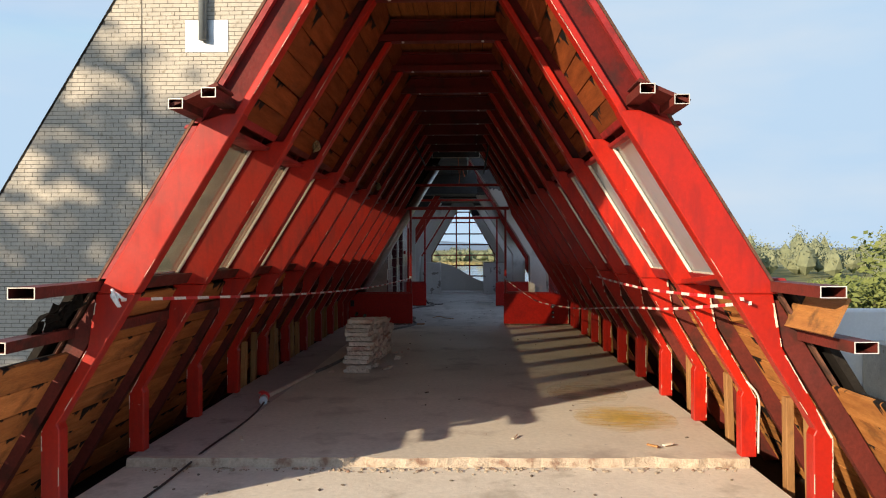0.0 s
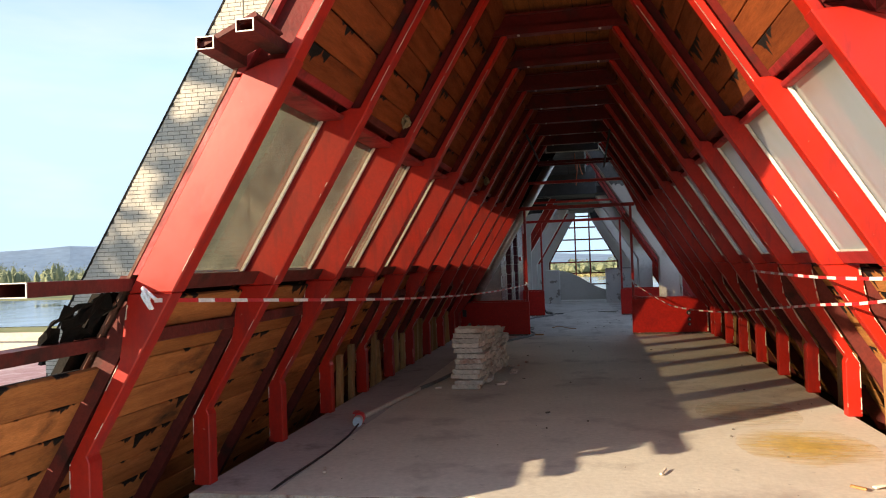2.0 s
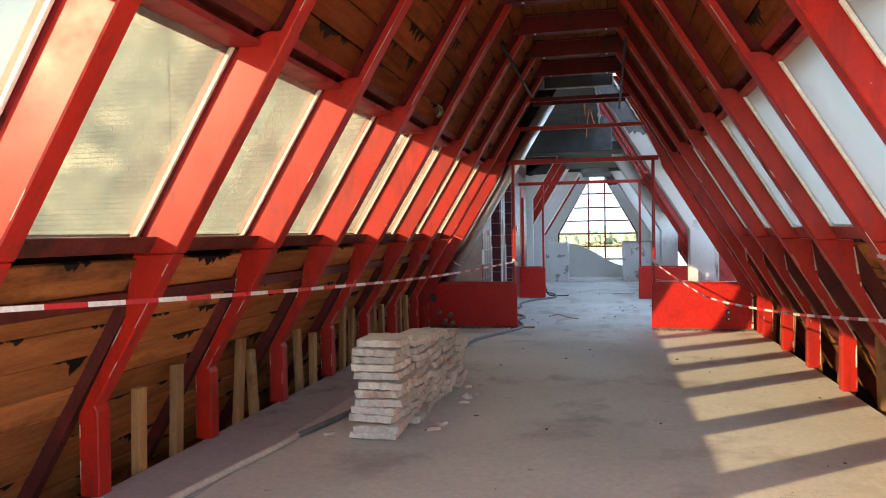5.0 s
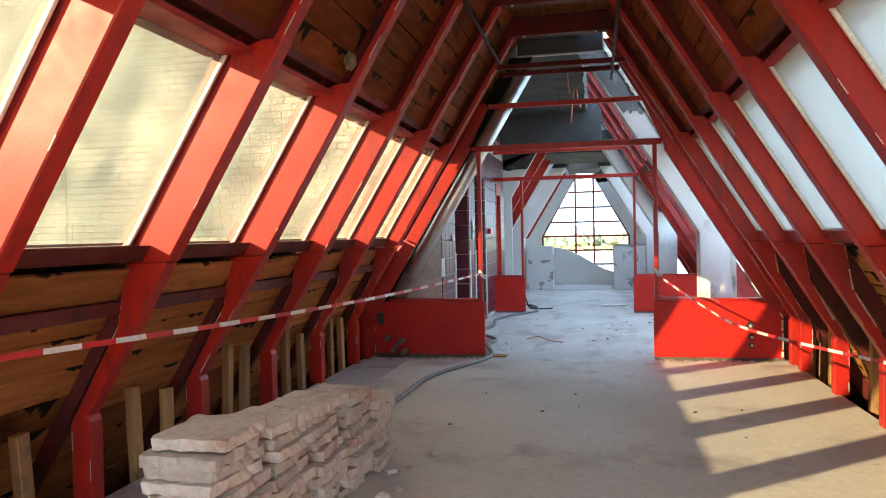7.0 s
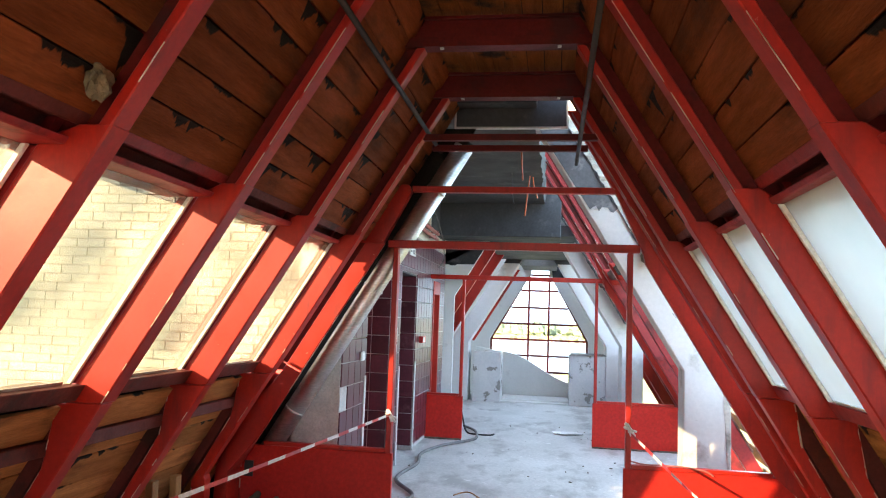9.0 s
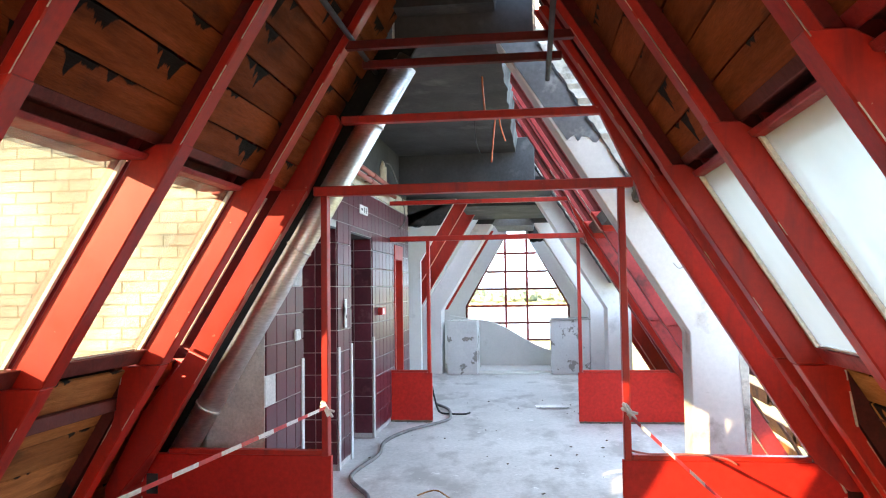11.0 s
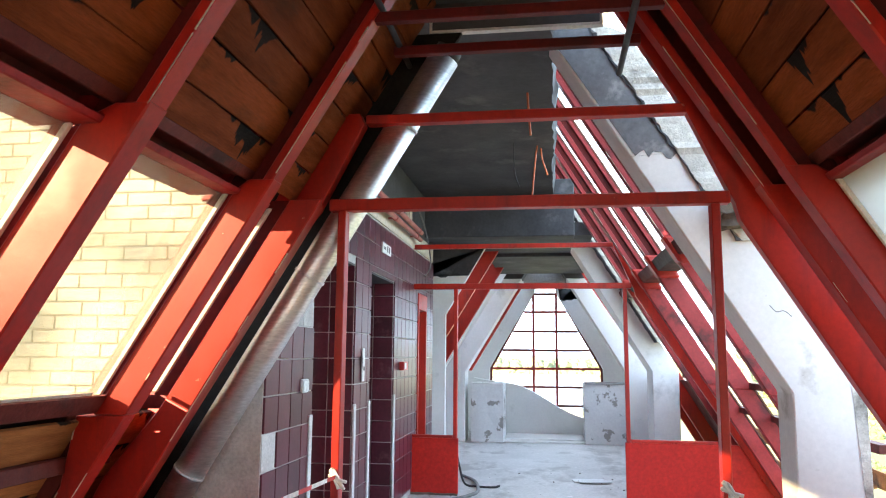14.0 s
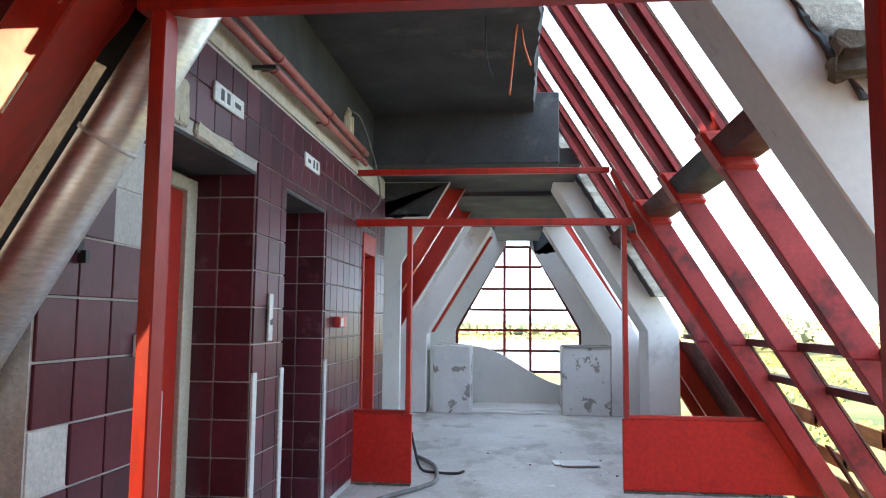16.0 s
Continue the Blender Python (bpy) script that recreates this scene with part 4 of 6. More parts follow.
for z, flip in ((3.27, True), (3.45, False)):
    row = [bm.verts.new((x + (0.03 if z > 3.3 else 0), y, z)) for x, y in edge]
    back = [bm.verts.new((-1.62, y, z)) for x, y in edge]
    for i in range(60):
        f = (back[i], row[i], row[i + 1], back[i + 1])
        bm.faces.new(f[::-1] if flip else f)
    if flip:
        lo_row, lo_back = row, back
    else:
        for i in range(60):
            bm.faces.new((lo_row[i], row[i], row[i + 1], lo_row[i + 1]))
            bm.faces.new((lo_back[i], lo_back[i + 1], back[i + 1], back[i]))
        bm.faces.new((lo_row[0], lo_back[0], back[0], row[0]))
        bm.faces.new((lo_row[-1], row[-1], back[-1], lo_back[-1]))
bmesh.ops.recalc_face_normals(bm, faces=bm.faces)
solid("ceiling_lobby", bm, SOOT_AND_SHADE, "soot-blackened concrete ceiling with a ragged broken edge", "ceiling", "structure")
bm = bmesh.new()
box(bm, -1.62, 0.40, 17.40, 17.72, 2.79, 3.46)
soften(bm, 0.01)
solid("beam_1", bm, SOOT_AND_SHADE, "soot-blackened concrete beam below the ceiling", "beam", "structure")
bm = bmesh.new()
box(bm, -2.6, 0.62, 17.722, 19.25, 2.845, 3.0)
solid("ceiling_2", bm, SOOT_AND_SHADE, "low soot-stained concrete ceiling behind the beam", "ceiling", "structure")
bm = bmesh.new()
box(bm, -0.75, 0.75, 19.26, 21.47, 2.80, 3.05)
solid("ceiling_3", bm, SOOT_AND_SHADE, "soot-stained low concrete ceiling", "ceiling", "structure")
bm = bmesh.new()
prism(bm, [(-0.36, 2.72), (0.36, 2.72), (0.42, 3.05), (-0.42, 3.05)], 21.96, 23.41)
solid("ceiling_4", bm, GREY_PLASTER, "grey-brown concrete ceiling with a soot stain", "ceiling", "structure")

# ---- tiled wall with its recesses ----
WX = -1.33
MOD = 0.1915
tiled = thing("wall_tiled", "wall of plum glazed square tiles with pale joints and two recesses", "wall", (WX, 15, 0), "", "structure")
RECESS = ((13.376, 14.352), (14.83, 15.741), (16.95, 17.50))
cuts = [12.62] + [v for r in RECESS for v in r] + [17.95]
for a, b in zip(cuts[::2], cuts[1::2]):
    bm = bmesh.new()
    box(bm, WX - 0.39, WX - 0.010, a, b, 0.0, 2.10)
    part("wall_pier", bm, GROUT, tiled, "pale tile bedding")
bm = bmesh.new()
box(bm, WX - 0.39, WX - 0.010, 12.802, 17.95, 2.102, 2.56)
part("lintel", bm, GROUT, tiled, "pale tile bedding over the recesses")
bm = bmesh.new()
box(bm, WX - 0.39, WX + 0.002, 12.802, 17.95, 2.562, 2.74)
part("plaster_band", bm, CREAM, tiled, "cream plaster band above the tiles")
bm = bmesh.new()
box(bm, WX - 0.39, WX - 0.012, 12.802, 17.95, 2.742, 3.27)
part("upper_wall", bm, SOOT_AND_SHADE, tiled, "sooty grey wall above the pipes")
bm = bmesh.new()
box(bm, WX - 0.51, WX - 0.392, 13.15, 17.95, 0.0, 3.27)
part("back_wall", bm, GREY_PLASTER, tiled, "grey plaster at the back of the recesses")

tile_me = slab_mesh("tile", 0.012, MOD - 0.008, MOD - 0.008, TILE, 0.0025)
pale_me = slab_mesh("tile", 0.006, MOD - 0.006, MOD - 0.006, GROUT, 0.002)
rnd = random.Random(21)
ROW0 = 1.01 - 5 * MOD
for r in range(14):
    z = ROW0 + (r + 0.5) * MOD
    if z + MOD / 2 > 2.60 or z - MOD / 2 < -0.02:
        continue
    for c in range(29):
        y = 12.625 + (c + 0.5) * MOD
        if y > 17.9:
            continue
        if z < 2.12 and any(a - 0.06 < y < b + 0.06 for a, b in RECESS):
            continue
        if z > 2.1 and y < 13.45:
            continue
        gone = (2.05 < z < 2.22 and 13.4 < y < 14.15) or (c == 0 and r in (1, 4)) or (z > 1.55 and 13.0 < y < 13.37 and z < 1.9)
        jit = pose(0, 0, 0, 0, rnd.uniform(-0.3, 0.3), rnd.uniform(-0.3, 0.3))
        piece("tile", pale_me if gone else tile_me, tiled, pose(WX - (0.008 if gone else 0.004), y, z) @ jit)
for a, c in RECESS:
    lower = max(12.625 + (n + 0.5) * MOD for n in range(29) if 12.625 + (n + 0.5) * MOD <= a - 0.06) + MOD / 2
    upper = min(12.625 + (n + 0.5) * MOD for n in range(40) if 12.625 + (n + 0.5) * MOD >= c + 0.06) - MOD / 2
    for y0, y1 in ((lower, a), (c, upper)):
        if y1 - y0 < 0.02:
            continue
        for r in range(11):
            z = ROW0 + (r + 0.5) * MOD
            if 0.05 < z < 2.1:
                piece("tile", tile_me, tiled, pose(WX - 0.004, (y0 + y1) / 2, z) @ Matrix.Diagonal((1, (y1 - y0 - 0.007) / (MOD - 0.008), 1, 1)))
strip_me = slab_mesh("tile", 0.012, MOD - 0.008, 0.048, TILE, 0.0025)
for a, c in RECESS[1:]:
    for n in range(int((c - a) / MOD) + 1):
        y = a + (n + 0.5) * (c - a) / (int((c - a) / MOD) + 1)
        piece("tile", strip_me, tiled, pose(WX - 0.004, y, 2.130))
# tiles on the reveals that face the entrance
for a, b in RECESS[:2]:
    for r in range(12):
        z = ROW0 + (r + 0.5) * MOD
        if z > 2.08 or z < 0:
            continue
        piece("tile", tile_me, tiled, pose(WX - 0.105, b - 0.004, z, 0, 0, 90))
        piece("tile", tile_me, tiled, pose(WX - 0.105 - MOD, b - 0.004, z, 0, 0, 90))
    # soffit near black: the shade of the recess is put into its colour
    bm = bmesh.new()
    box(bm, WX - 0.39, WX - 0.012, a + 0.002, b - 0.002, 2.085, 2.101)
    part("soffit", bm, SOOT_AND_SHADE, tiled, "recess soffit with shade in its colour")

# broken plaster at the head of the tiled wall, by the first screen
rnd = random.Random(14)
for y0, y1, z0, z1, d in ((12.83, 13.18, 2.10, 2.62, 0.030), (13.19, 13.40, 2.12, 2.50, 0.018), (13.0, 13.36, 2.52, 2.74, 0.045), (13.41, 13.50, 2.12, 2.30, 0.012), (13.60, 14.0, 2.104, 2.16, 0.010)):
    bm = bmesh.new()
    box(bm, WX - 0.011, WX + d, y0, y1, z0, z1)
    bmesh.ops.subdivide_edges(bm, edges=bm.edges[:], cuts=3, use_grid_fill=True)
    for v in bm.verts:
        v.co += Vector((rnd.uniform(-0.4, 0.4), rnd.uniform(-1, 1), rnd.uniform(-1, 1))) * 0.012
    part("plaster_patch", bm, CREAM, tiled, "broken cream plaster where tiles are gone")
# corner guards
for y, z1 in ((13.352, 1.056), (14.372, 1.056), (14.808, 1.056), (15.762, 1.056)):
    bm = bmesh.new()
    box(bm, WX - 0.004, WX + 0.012, y - 0.028, y + 0.028, 0.0, z1)
    soften(bm, 0.003)
    solid("corner_guard", bm, ALU_PAINT, "pale metal corner guard on the tiled recess edge", "corner guard", group="corner guards")

# doors in the recesses
bm = bmesh.new()
box(bm, WX - 0.38, WX - 0.345, 13.40, 14.22, 0.0, 1.98)
soften(bm, 0.004)
door = solid("door_1", bm, DOOR_RED, "red door leaf at the back of the recess", "door", "structure")
bm = bmesh.new()
for b4 in ((13.378, 13.398, 0.0, 2.05), (14.222, 14.336, 0.0, 2.05), (13.398, 14.222, 1.982, 2.05)):
    box(bm, WX - 0.388, WX - 0.32, b4[0], b4[1], b4[2], b4[3])
soften(bm, 0.004)
part("door_frame", bm, DOOR_CREAM, door, "cream-painted door frame")
bm = bmesh.new()
box(bm, WX - 0.385, WX - 0.355, 14.86, 15.71, 0.0, 2.05)
soften(bm, 0.004)
solid("door_2", bm, MAROON, "dark closed door in the second recess", "door", "structure")
bm = bmesh.new()
box(bm, WX - 0.16, WX - 0.12, 17.0, 17.45, 0.0, 1.92)
soften(bm, 0.004)
door = solid("door_3", bm, DOOR_CREAM, "cream door leaf in a red frame", "door", "structure")
bm = bmesh.new()
box(bm, WX - 0.12, WX + 0.012, 16.95, 17.0, 0.0, 1.92)
box(bm, WX - 0.12, WX + 0.012, 17.45, 17.50, 0.0, 1.92)
box(bm, WX - 0.12, WX + 0.012, 16.95, 17.50, 1.921, 2.10)
soften(bm, 0.004)
part("door_frame", bm, RED, door, "red door frame")
bm = bmesh.new()
tube(bm, [(WX - 0.12, 17.10, 0.33), (WX - 0.07, 17.10, 0.33), (WX - 0.07, 17.22, 0.33)], 0.009)
part("door_handle", bm, BLACK, door, "dark lever handle")


# plates, signs and switches on the tiles
def plate(name, label, category, y0, y1, z0, z1, material=None, d=0.014):
    bm = bmesh.new()
    box(bm, WX + 0.003, WX + 0.003 + d, y0, y1, z0, z1)
    soften(bm, 0.003)
    return solid(name, bm, material or PLASTIC, label, category)


def mark(parent, name, y0, y1, z0, z1, material, label, out=0.0185):
    bm = bmesh.new()
    box(bm, WX + out - 0.002, WX + out, y0, y1, z0, z1)
    part(name, bm, material, parent, label)


sign = plate("lift_sign", "white sign with dark symbols on the tiled wall", "sign", 13.735, 14.08, 2.305, 2.395)
for y in (13.80, 13.87):
    mark(sign, "symbol", y, y + 0.035, 2.325, 2.378, INK, "dark block symbol")
mark(sign, "symbol", 13.965, 14.035, 2.338, 2.362, INK, "dark arrow-like symbol")
sign = plate("lift_sign", "white sign with dark symbols on the tiled wall", "sign", 15.14, 15.47, 2.305, 2.395)
mark(sign, "symbol", 15.19, 15.25, 2.338, 2.362, INK, "dark arrow-like symbol")
for y in (15.31, 15.38):
    mark(sign, "symbol", y, y + 0.035, 2.325, 2.378, INK, "dark block symbol")
call = plate("call_panel", "white lift call panel with a round button", "call panel", 14.54, 14.605, 1.215, 1.47, ALU_PAINT)
mark(call, "button", 14.556, 14.59, 1.30, 1.335, INK, "round dark button", 0.021)
mark(call, "cover", 14.505, 14.545, 1.33, 1.41, PLASTIC, "white hinged cover", 0.030)
alarm = plate("alarm_box", "small red and white alarm push box", "alarm box", 15.99, 16.20, 1.275, 1.355, PLUG_RED, 0.045)
mark(alarm, "push_plate", 16.01, 16.09, 1.285, 1.345, PLASTIC, "white push plate", 0.054)
switch = plate("light_switch", "white double light switch on the tiled wall", "switch", 13.155, 13.265, 1.195, 1.275)
mark(switch, "rocker", 13.165, 13.208, 1.205, 1.265, PLASTIC, "white rocker", 0.024)
mark(switch, "rocker", 13.212, 13.255, 1.205, 1.265, PLASTIC, "white rocker", 0.024)
bm = bmesh.new()
box(bm, WX + 0.002, WX + 0.03, 12.80, 12.82, 1.50, 1.54)
box(bm, WX + 0.002, WX + 0.012, 12.78, 12.82, 1.53, 1.57)
solid("wire_stub", bm, BLACK, "black stub of wire on the tiles", "wire")

# pipes above the tiles
for z, x, y0, y1 in ((2.655, -1.262, 13.2, 16.70), (2.715, -1.235, 13.0, 16.60)):
    ob = thing("heating_pipe", "oxide-red pipe along the wall above the tiles", "pipe", (x, 15, z), "heating pipes")
    bm = bmesh.new()
    tube(bm, [(x, y0, z), (x, (y0 + y1) / 2, z + 0.004), (x, y1, z - 0.004)], 0.024, 12)
    part("pipe", bm, PIPE_RED, ob)
    for y in (14.35, 15.4, 16.45):
        bm = bmesh.new()
        tube(bm, [(x, y - 0.018, z), (x, y + 0.018, z)], 0.029, 12)
        box(bm, WX - 0.005, x, y - 0.008, y + 0.008, z - 0.012, z + 0.004)
        part("bracket", bm, PIPE_RED, ob)
bm = bmesh.new()
box(bm, WX - 0.005, -1.20, 14.20, 14.23, 2.61, 2.628)
solid("pipe_hook", bm, BLACK, "dark iron hook under the pipes", "hook")
# cables dangling from the sooty ceiling
for x, y, z0, bend in ((-0.02, 14.0, 2.96, 0.02), (0.02, 15.35, 2.80, -0.05), (0.05, 15.42, 3.02, 0.06)):
    bm = bmesh.new()
    tube(bm, smooth_line([(x, y, 3.27), (x + bend * 0.3, y, 3.15), (x + bend, y + 0.01, z0)]), 0.008, 8)
    solid("dangling_cable", bm, ORANGE, "orange cable end dangling from the ceiling", "cable", group="ceiling cables")
bm = bmesh.new()
tube(bm, smooth_line([(-0.18, 15.2, 3.27), (-0.17, 15.2, 3.0), (-0.13, 15.2, 2.86)]), 0.004, 6)
solid("thin_wire", bm, BLACK, "thin dark wire hanging from the ceiling", "wire")
bm = bmesh.new()
tube(bm, smooth_line([(-1.30, 16.35, 3.0), (-1.27, 16.55, 2.98), (-1.24, 17.0, 2.72), (-1.25, 17.3, 2.45), (-1.29, 17.1, 2.3)]), 0.008, 8)
solid("wall_cable", bm, HOSE, "grey cable looping down the tiled wall", "cable")
bm = bmesh.new()
for i in range(6):
    box(bm, WX - 0.008, WX + 0.012 + 0.01 * (i % 3), 16.2 + 0.03 * i, 16.24 + 0.03 * i, 2.80 - 0.02 * (i % 2), 2.93 + 0.03 * (i % 4))
solid("torn_bracket", bm, EDGE, "torn white plaster and bracket stub on the wall", "bracket")

# ---- aluminium duct behind the first screen ----
duct = thing("air_duct", "round shiny aluminium duct leaning along the slope", "duct", (-1.1, 12.53, 1.8))
p0, p1 = Vector((-1.90, 12.507, 0.44)), Vector((-0.395, 12.507, 2.93))
bm = bmesh.new()
tube(bm, [p0, p0.lerp(p1, 0.5), p1], 0.078, 32)
part("duct_pipe", bm, ALU, duct)
for f in (0.16, 0.55, 0.86):
    c, d = p0.lerp(p1, f), (p1 - p0).normalized() * 0.006
    bm = bmesh.new()
    tube(bm, [c - d, c + d], 0.0835, 28)
    part("clamp", bm, ALU_PAINT, duct, "thin metal clamp")
bm = bmesh.new()
tube(bm, [p1, p1 + (p1 - p0).normalized() * 0.05], 0.070, 24)
part("end_piece", bm, BLACK, duct, "dark torn end of the duct")

# ---- open bays on the field side of the lobby ----
def lobby_y(k):
    return 2.735 + 1.052 * k


CORE = rafter_meshes(1, 4.2, 0.165, 0.165, 4.2)
del CORE["knee_post"], CORE["leg"]
bm = bmesh.new()
prism(bm, [(slope_at(0.0, -0.32), -0.32), (slope_at(0.15, -0.32), -0.32), (slope_at(0.15, 1.164), 1.164), (slope_at(0.0, 1.164), 1.164)], 0.002, 0.095)
soften(bm, 0.005)
CORE["lower_chord"] = (mesh_of("lower_chord", bm, RED_DULL), "")
for name in ("inner_chord", "side_cover"):
    CORE[name][0].materials[0] = RED_DULL
for k in range(11, 15):
    rafter(1, lobby_y(k) + 0.08, 300 + k, CORE)
for k in range(11, 15):
    y = lobby_y(k) + 0.08
    bm = bmesh.new()
    z = 2.19
    prism(bm, [(slope_at(-0.012, z - 0.10), z - 0.10), (slope_at(0.175, z - 0.10), z - 0.10), (slope_at(0.175, z + 0.10), z + 0.10), (slope_at(-0.012, z + 0.10), z + 0.10)], y - 0.03, y + 0.125)
    soften(bm, 0.02)
    solid("joint_cover", bm, RED, "red sheet cover where purlin meets rafter", "joint cover", group="joint covers")
for k in range(10, 15):
    y0 = lobby_y(k) + 0.14 if k > 10 else 13.40
    y1 = lobby_y(k + 1) + 0.1 if k < 14 else 18.65
    bm = bmesh.new()
    z = 2.15
    prism(bm, [(slope_at(0.02, z), z), (slope_at(0.20, z), z), (slope_at(0.20, z + 0.09), z + 0.09), (slope_at(0.02, z + 0.09), z + 0.09)], y0, y1)
    soften(bm)
    solid("purlin", bm, BLACK if k % 2 else MAROON, "charred dark purlin between open rafters", "purlin", group="lobby purlins")
    for z, m in ((1.19, MAROON), (0.93, MAROON)):
        bm = bmesh.new()
        bar(bm, (slope_at(0.17, z), y0, z), (slope_at(0.17, z), y1, z), 0.07, 0.05)
        solid("rail", bm, m, "dark rail of an empty window opening", "rail", group="lobby rails")
    for off, zz in ((0.30, 0.62), (0.30, 0.30), (0.31, 0.02)):
        bm = bmesh.new()
        bar(bm, (slope_at(off, zz), y0 - 0.05, zz), (slope_at(off, zz), y1 + 0.05, zz + 0.02), 0.022, 0.11)
        solid("loose_board", bm, BOARD_RAW, "weathered board remaining on the open slope", "board", group="lobby boards")
bm = bmesh.new()
prism(bm, [(-1.25, 0.0), (-2.6, 0.0), (-2.6, 2.84), (-0.72, 2.84), (-1.25, 1.95)], 18.53, 18.63)
solid("wall_infill", bm, WHITE, "white infill wall beside the frame", "wall", "structure")
# thin loose battens hanging in the last open bay
rnd = random.Random(91)
for i in range(9):
    z0 = rnd.uniform(0.05, 0.5)
    z1 = z0 + rnd.uniform(0.5, 1.1)
    y = 17.25 + 0.145 * i
    bm = bmesh.new()
    bar(bm, (slope_at(rnd.uniform(0.06, 0.25), z0), y + rnd.uniform(-0.08, 0.08), z0), (slope_at(rnd.uniform(0.06, 0.25), z1), y, z1), rnd.choice((0.02, 0.035, 0.05)), 0.016, (1, 0, 0))
    solid("loose_batten", bm, (STUD, RED_DULL, MAROON, ALU_PAINT)[i % 4], "thin loose batten leaning in the open slope", "batten", group="loose battens")
for y in (19.0, 20.5):
    deep_rafter(-1, y)
for y in (19.5, 20.5):
    deep_rafter(1, y)
bm = bmesh.new()
prism(bm, sx(-1, [(slope_at(0.262, -0.3), -0.3), (slope_at(0.29, -0.3), -0.3), (slope_at(0.29, 2.05), 2.05), (slope_at(0.262, 2.05), 2.05)]), 18.64, 21.47)
solid("slope_lining", bm, MAROON, "dark maroon sheet on the lower slope", "wall", "structure")
deep_rafter(1, 22.0, 0.9)
bm = bmesh.new()
prism(bm, sx(-1, [(1.275, 1.16), (1.325, 1.16), (0.43, 2.63), (0.38, 2.63)]), 21.96, 22.06)
solid("red_trim", bm, RED, "sunlit red steel strip beside the last frame", "trim", "structure")
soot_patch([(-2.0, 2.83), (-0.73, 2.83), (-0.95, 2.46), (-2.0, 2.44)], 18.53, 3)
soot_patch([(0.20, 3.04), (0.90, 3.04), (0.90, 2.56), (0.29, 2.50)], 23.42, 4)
# boarded lower slope past the second screen
bm = bmesh.new()
prism(bm, [(slope_at(0.20, -0.35), -0.35), (slope_at(0.24, -0.35), -0.35), (slope_at(0.24, 1.12), 1.12), (slope_at(0.20, 1.12), 1.12)], 16.9, 21.9)
solid("slope_lining", bm, MAROON, "dark maroon sheet on the lower slope", "wall", "structure")

# ---- the far end: parapet blocks, landing, curved stair wall, barred window ----
for x0, x1 in ((-1.24, -0.69), (0.64, 1.32)):
    bm = bmesh.new()
    box(bm, x0, x1, 21.5, 22.15, 0.0, 0.965)
    bmesh.ops.subdivide_edges(bm, edges=bm.edges[:], cuts=3, use_grid_fill=True)
    rnd = random.Random(int(x0 * 100))
    for v in bm.verts:
        v.co += Vector((rnd.uniform(-1, 1), rnd.uniform(-1, 1), rnd.uniform(-1, 1))) * 0.006
    soften(bm, 0.008)
    solid("parapet_block", bm, PEELED, "low wall block with peeling white paint", "low wall", "structure")
bm = bmesh.new()
box(bm, 0.66, 1.34, 21.46, 22.2, 0.967, 0.985)
solid("coping", bm, GREY_PLASTER, "thin grey coping on the low wall", "coping", "structure")
bm = bmesh.new()
box(bm, -0.688, 0.638, 21.55, 24.2, 0.0, 0.02)
prism(bm, [(-0.688, 0.021), (0.638, 0.021), (0.638, 0.05), (-0.688, 0.05)], 21.7, 22.55)
solid("landing", bm, WHITE, "pale landing between the low walls", "landing", "structure")
bm = bmesh.new()
line = [(-1.3, 1.02)] + [(-0.75 + 1.6 * i / 16, 0.93 - 0.62 * (0.5 - 0.5 * math.cos(math.pi * i / 16))) for i in range(17)] + [(1.3, 0.29)]
prism(bm, [(1.3, 0.0), (-1.3, 0.0)] + line, 22.60, 22.75)
solid("stair_wall", bm, WHITE, "white stair parapet with a curved falling top", "stair wall", "structure")

GY = 23.5
win = thing("window_end", "tall barred end window in a sloping opening without glass", "window", (0, GY, 0), "", "structure")


def half_end(z):
    return 1.03 if z < 1.18 else max(0.22, 1.03 - (z - 1.18) * 0.57)


for i, z in enumerate((0.14, 0.48, 0.83, 1.18, 1.53, 1.89, 2.27, 2.62)):
    bm = bmesh.new()
    h = half_end(z)
    box(bm, -h, h, GY - 0.022, GY + 0.022, z - 0.021, z + 0.021)
    part("glazing_bar", bm, MAROON if i % 3 else RED_DULL, win)
for x in (-0.232, 0.21):
    bm = bmesh.new()
    box(bm, x - 0.022, x + 0.022, GY - 0.026, GY + 0.026, 0.0, 2.62)
    part("mullion", bm, RED_DULL, win)
for s in (-1, 1):
    bm = bmesh.new()
    prism(bm, sx(s, [(1.03, 0.0), (1.075, 0.0), (1.075, 1.18), (0.255, 2.64), (0.21, 2.64), (1.03, 1.18)]), GY - 0.024, GY + 0.024)
    part("side_bar", bm, MAROON, win)
    bm = bmesh.new()
    prism(bm, sx(s, [(1.08, 0.0), (1.9, 0.0), (1.9, 1.3), (0.90, 3.05), (0.20, 3.05), (0.20, 2.66), (1.08, 1.19)]), 23.42, 23.72)
    solid("wall_end_window_%d" % (1 + (s > 0)), bm, WHITE, "white wall beside the end window", "wall", "structure")
    bm = bmesh.new()
    prism(bm, sx(s, [(1.72, 0.0), (1.90, 0.0), (1.90, 1.35), (0.92, 2.95), (0.72, 2.95), (1.72, 1.25)]), 21.96, 23.418)
    solid("wall_side_end_%d" % (1 + (s > 0)), bm, WHITE, "white sloping side wall at the end", "wall", "structure")

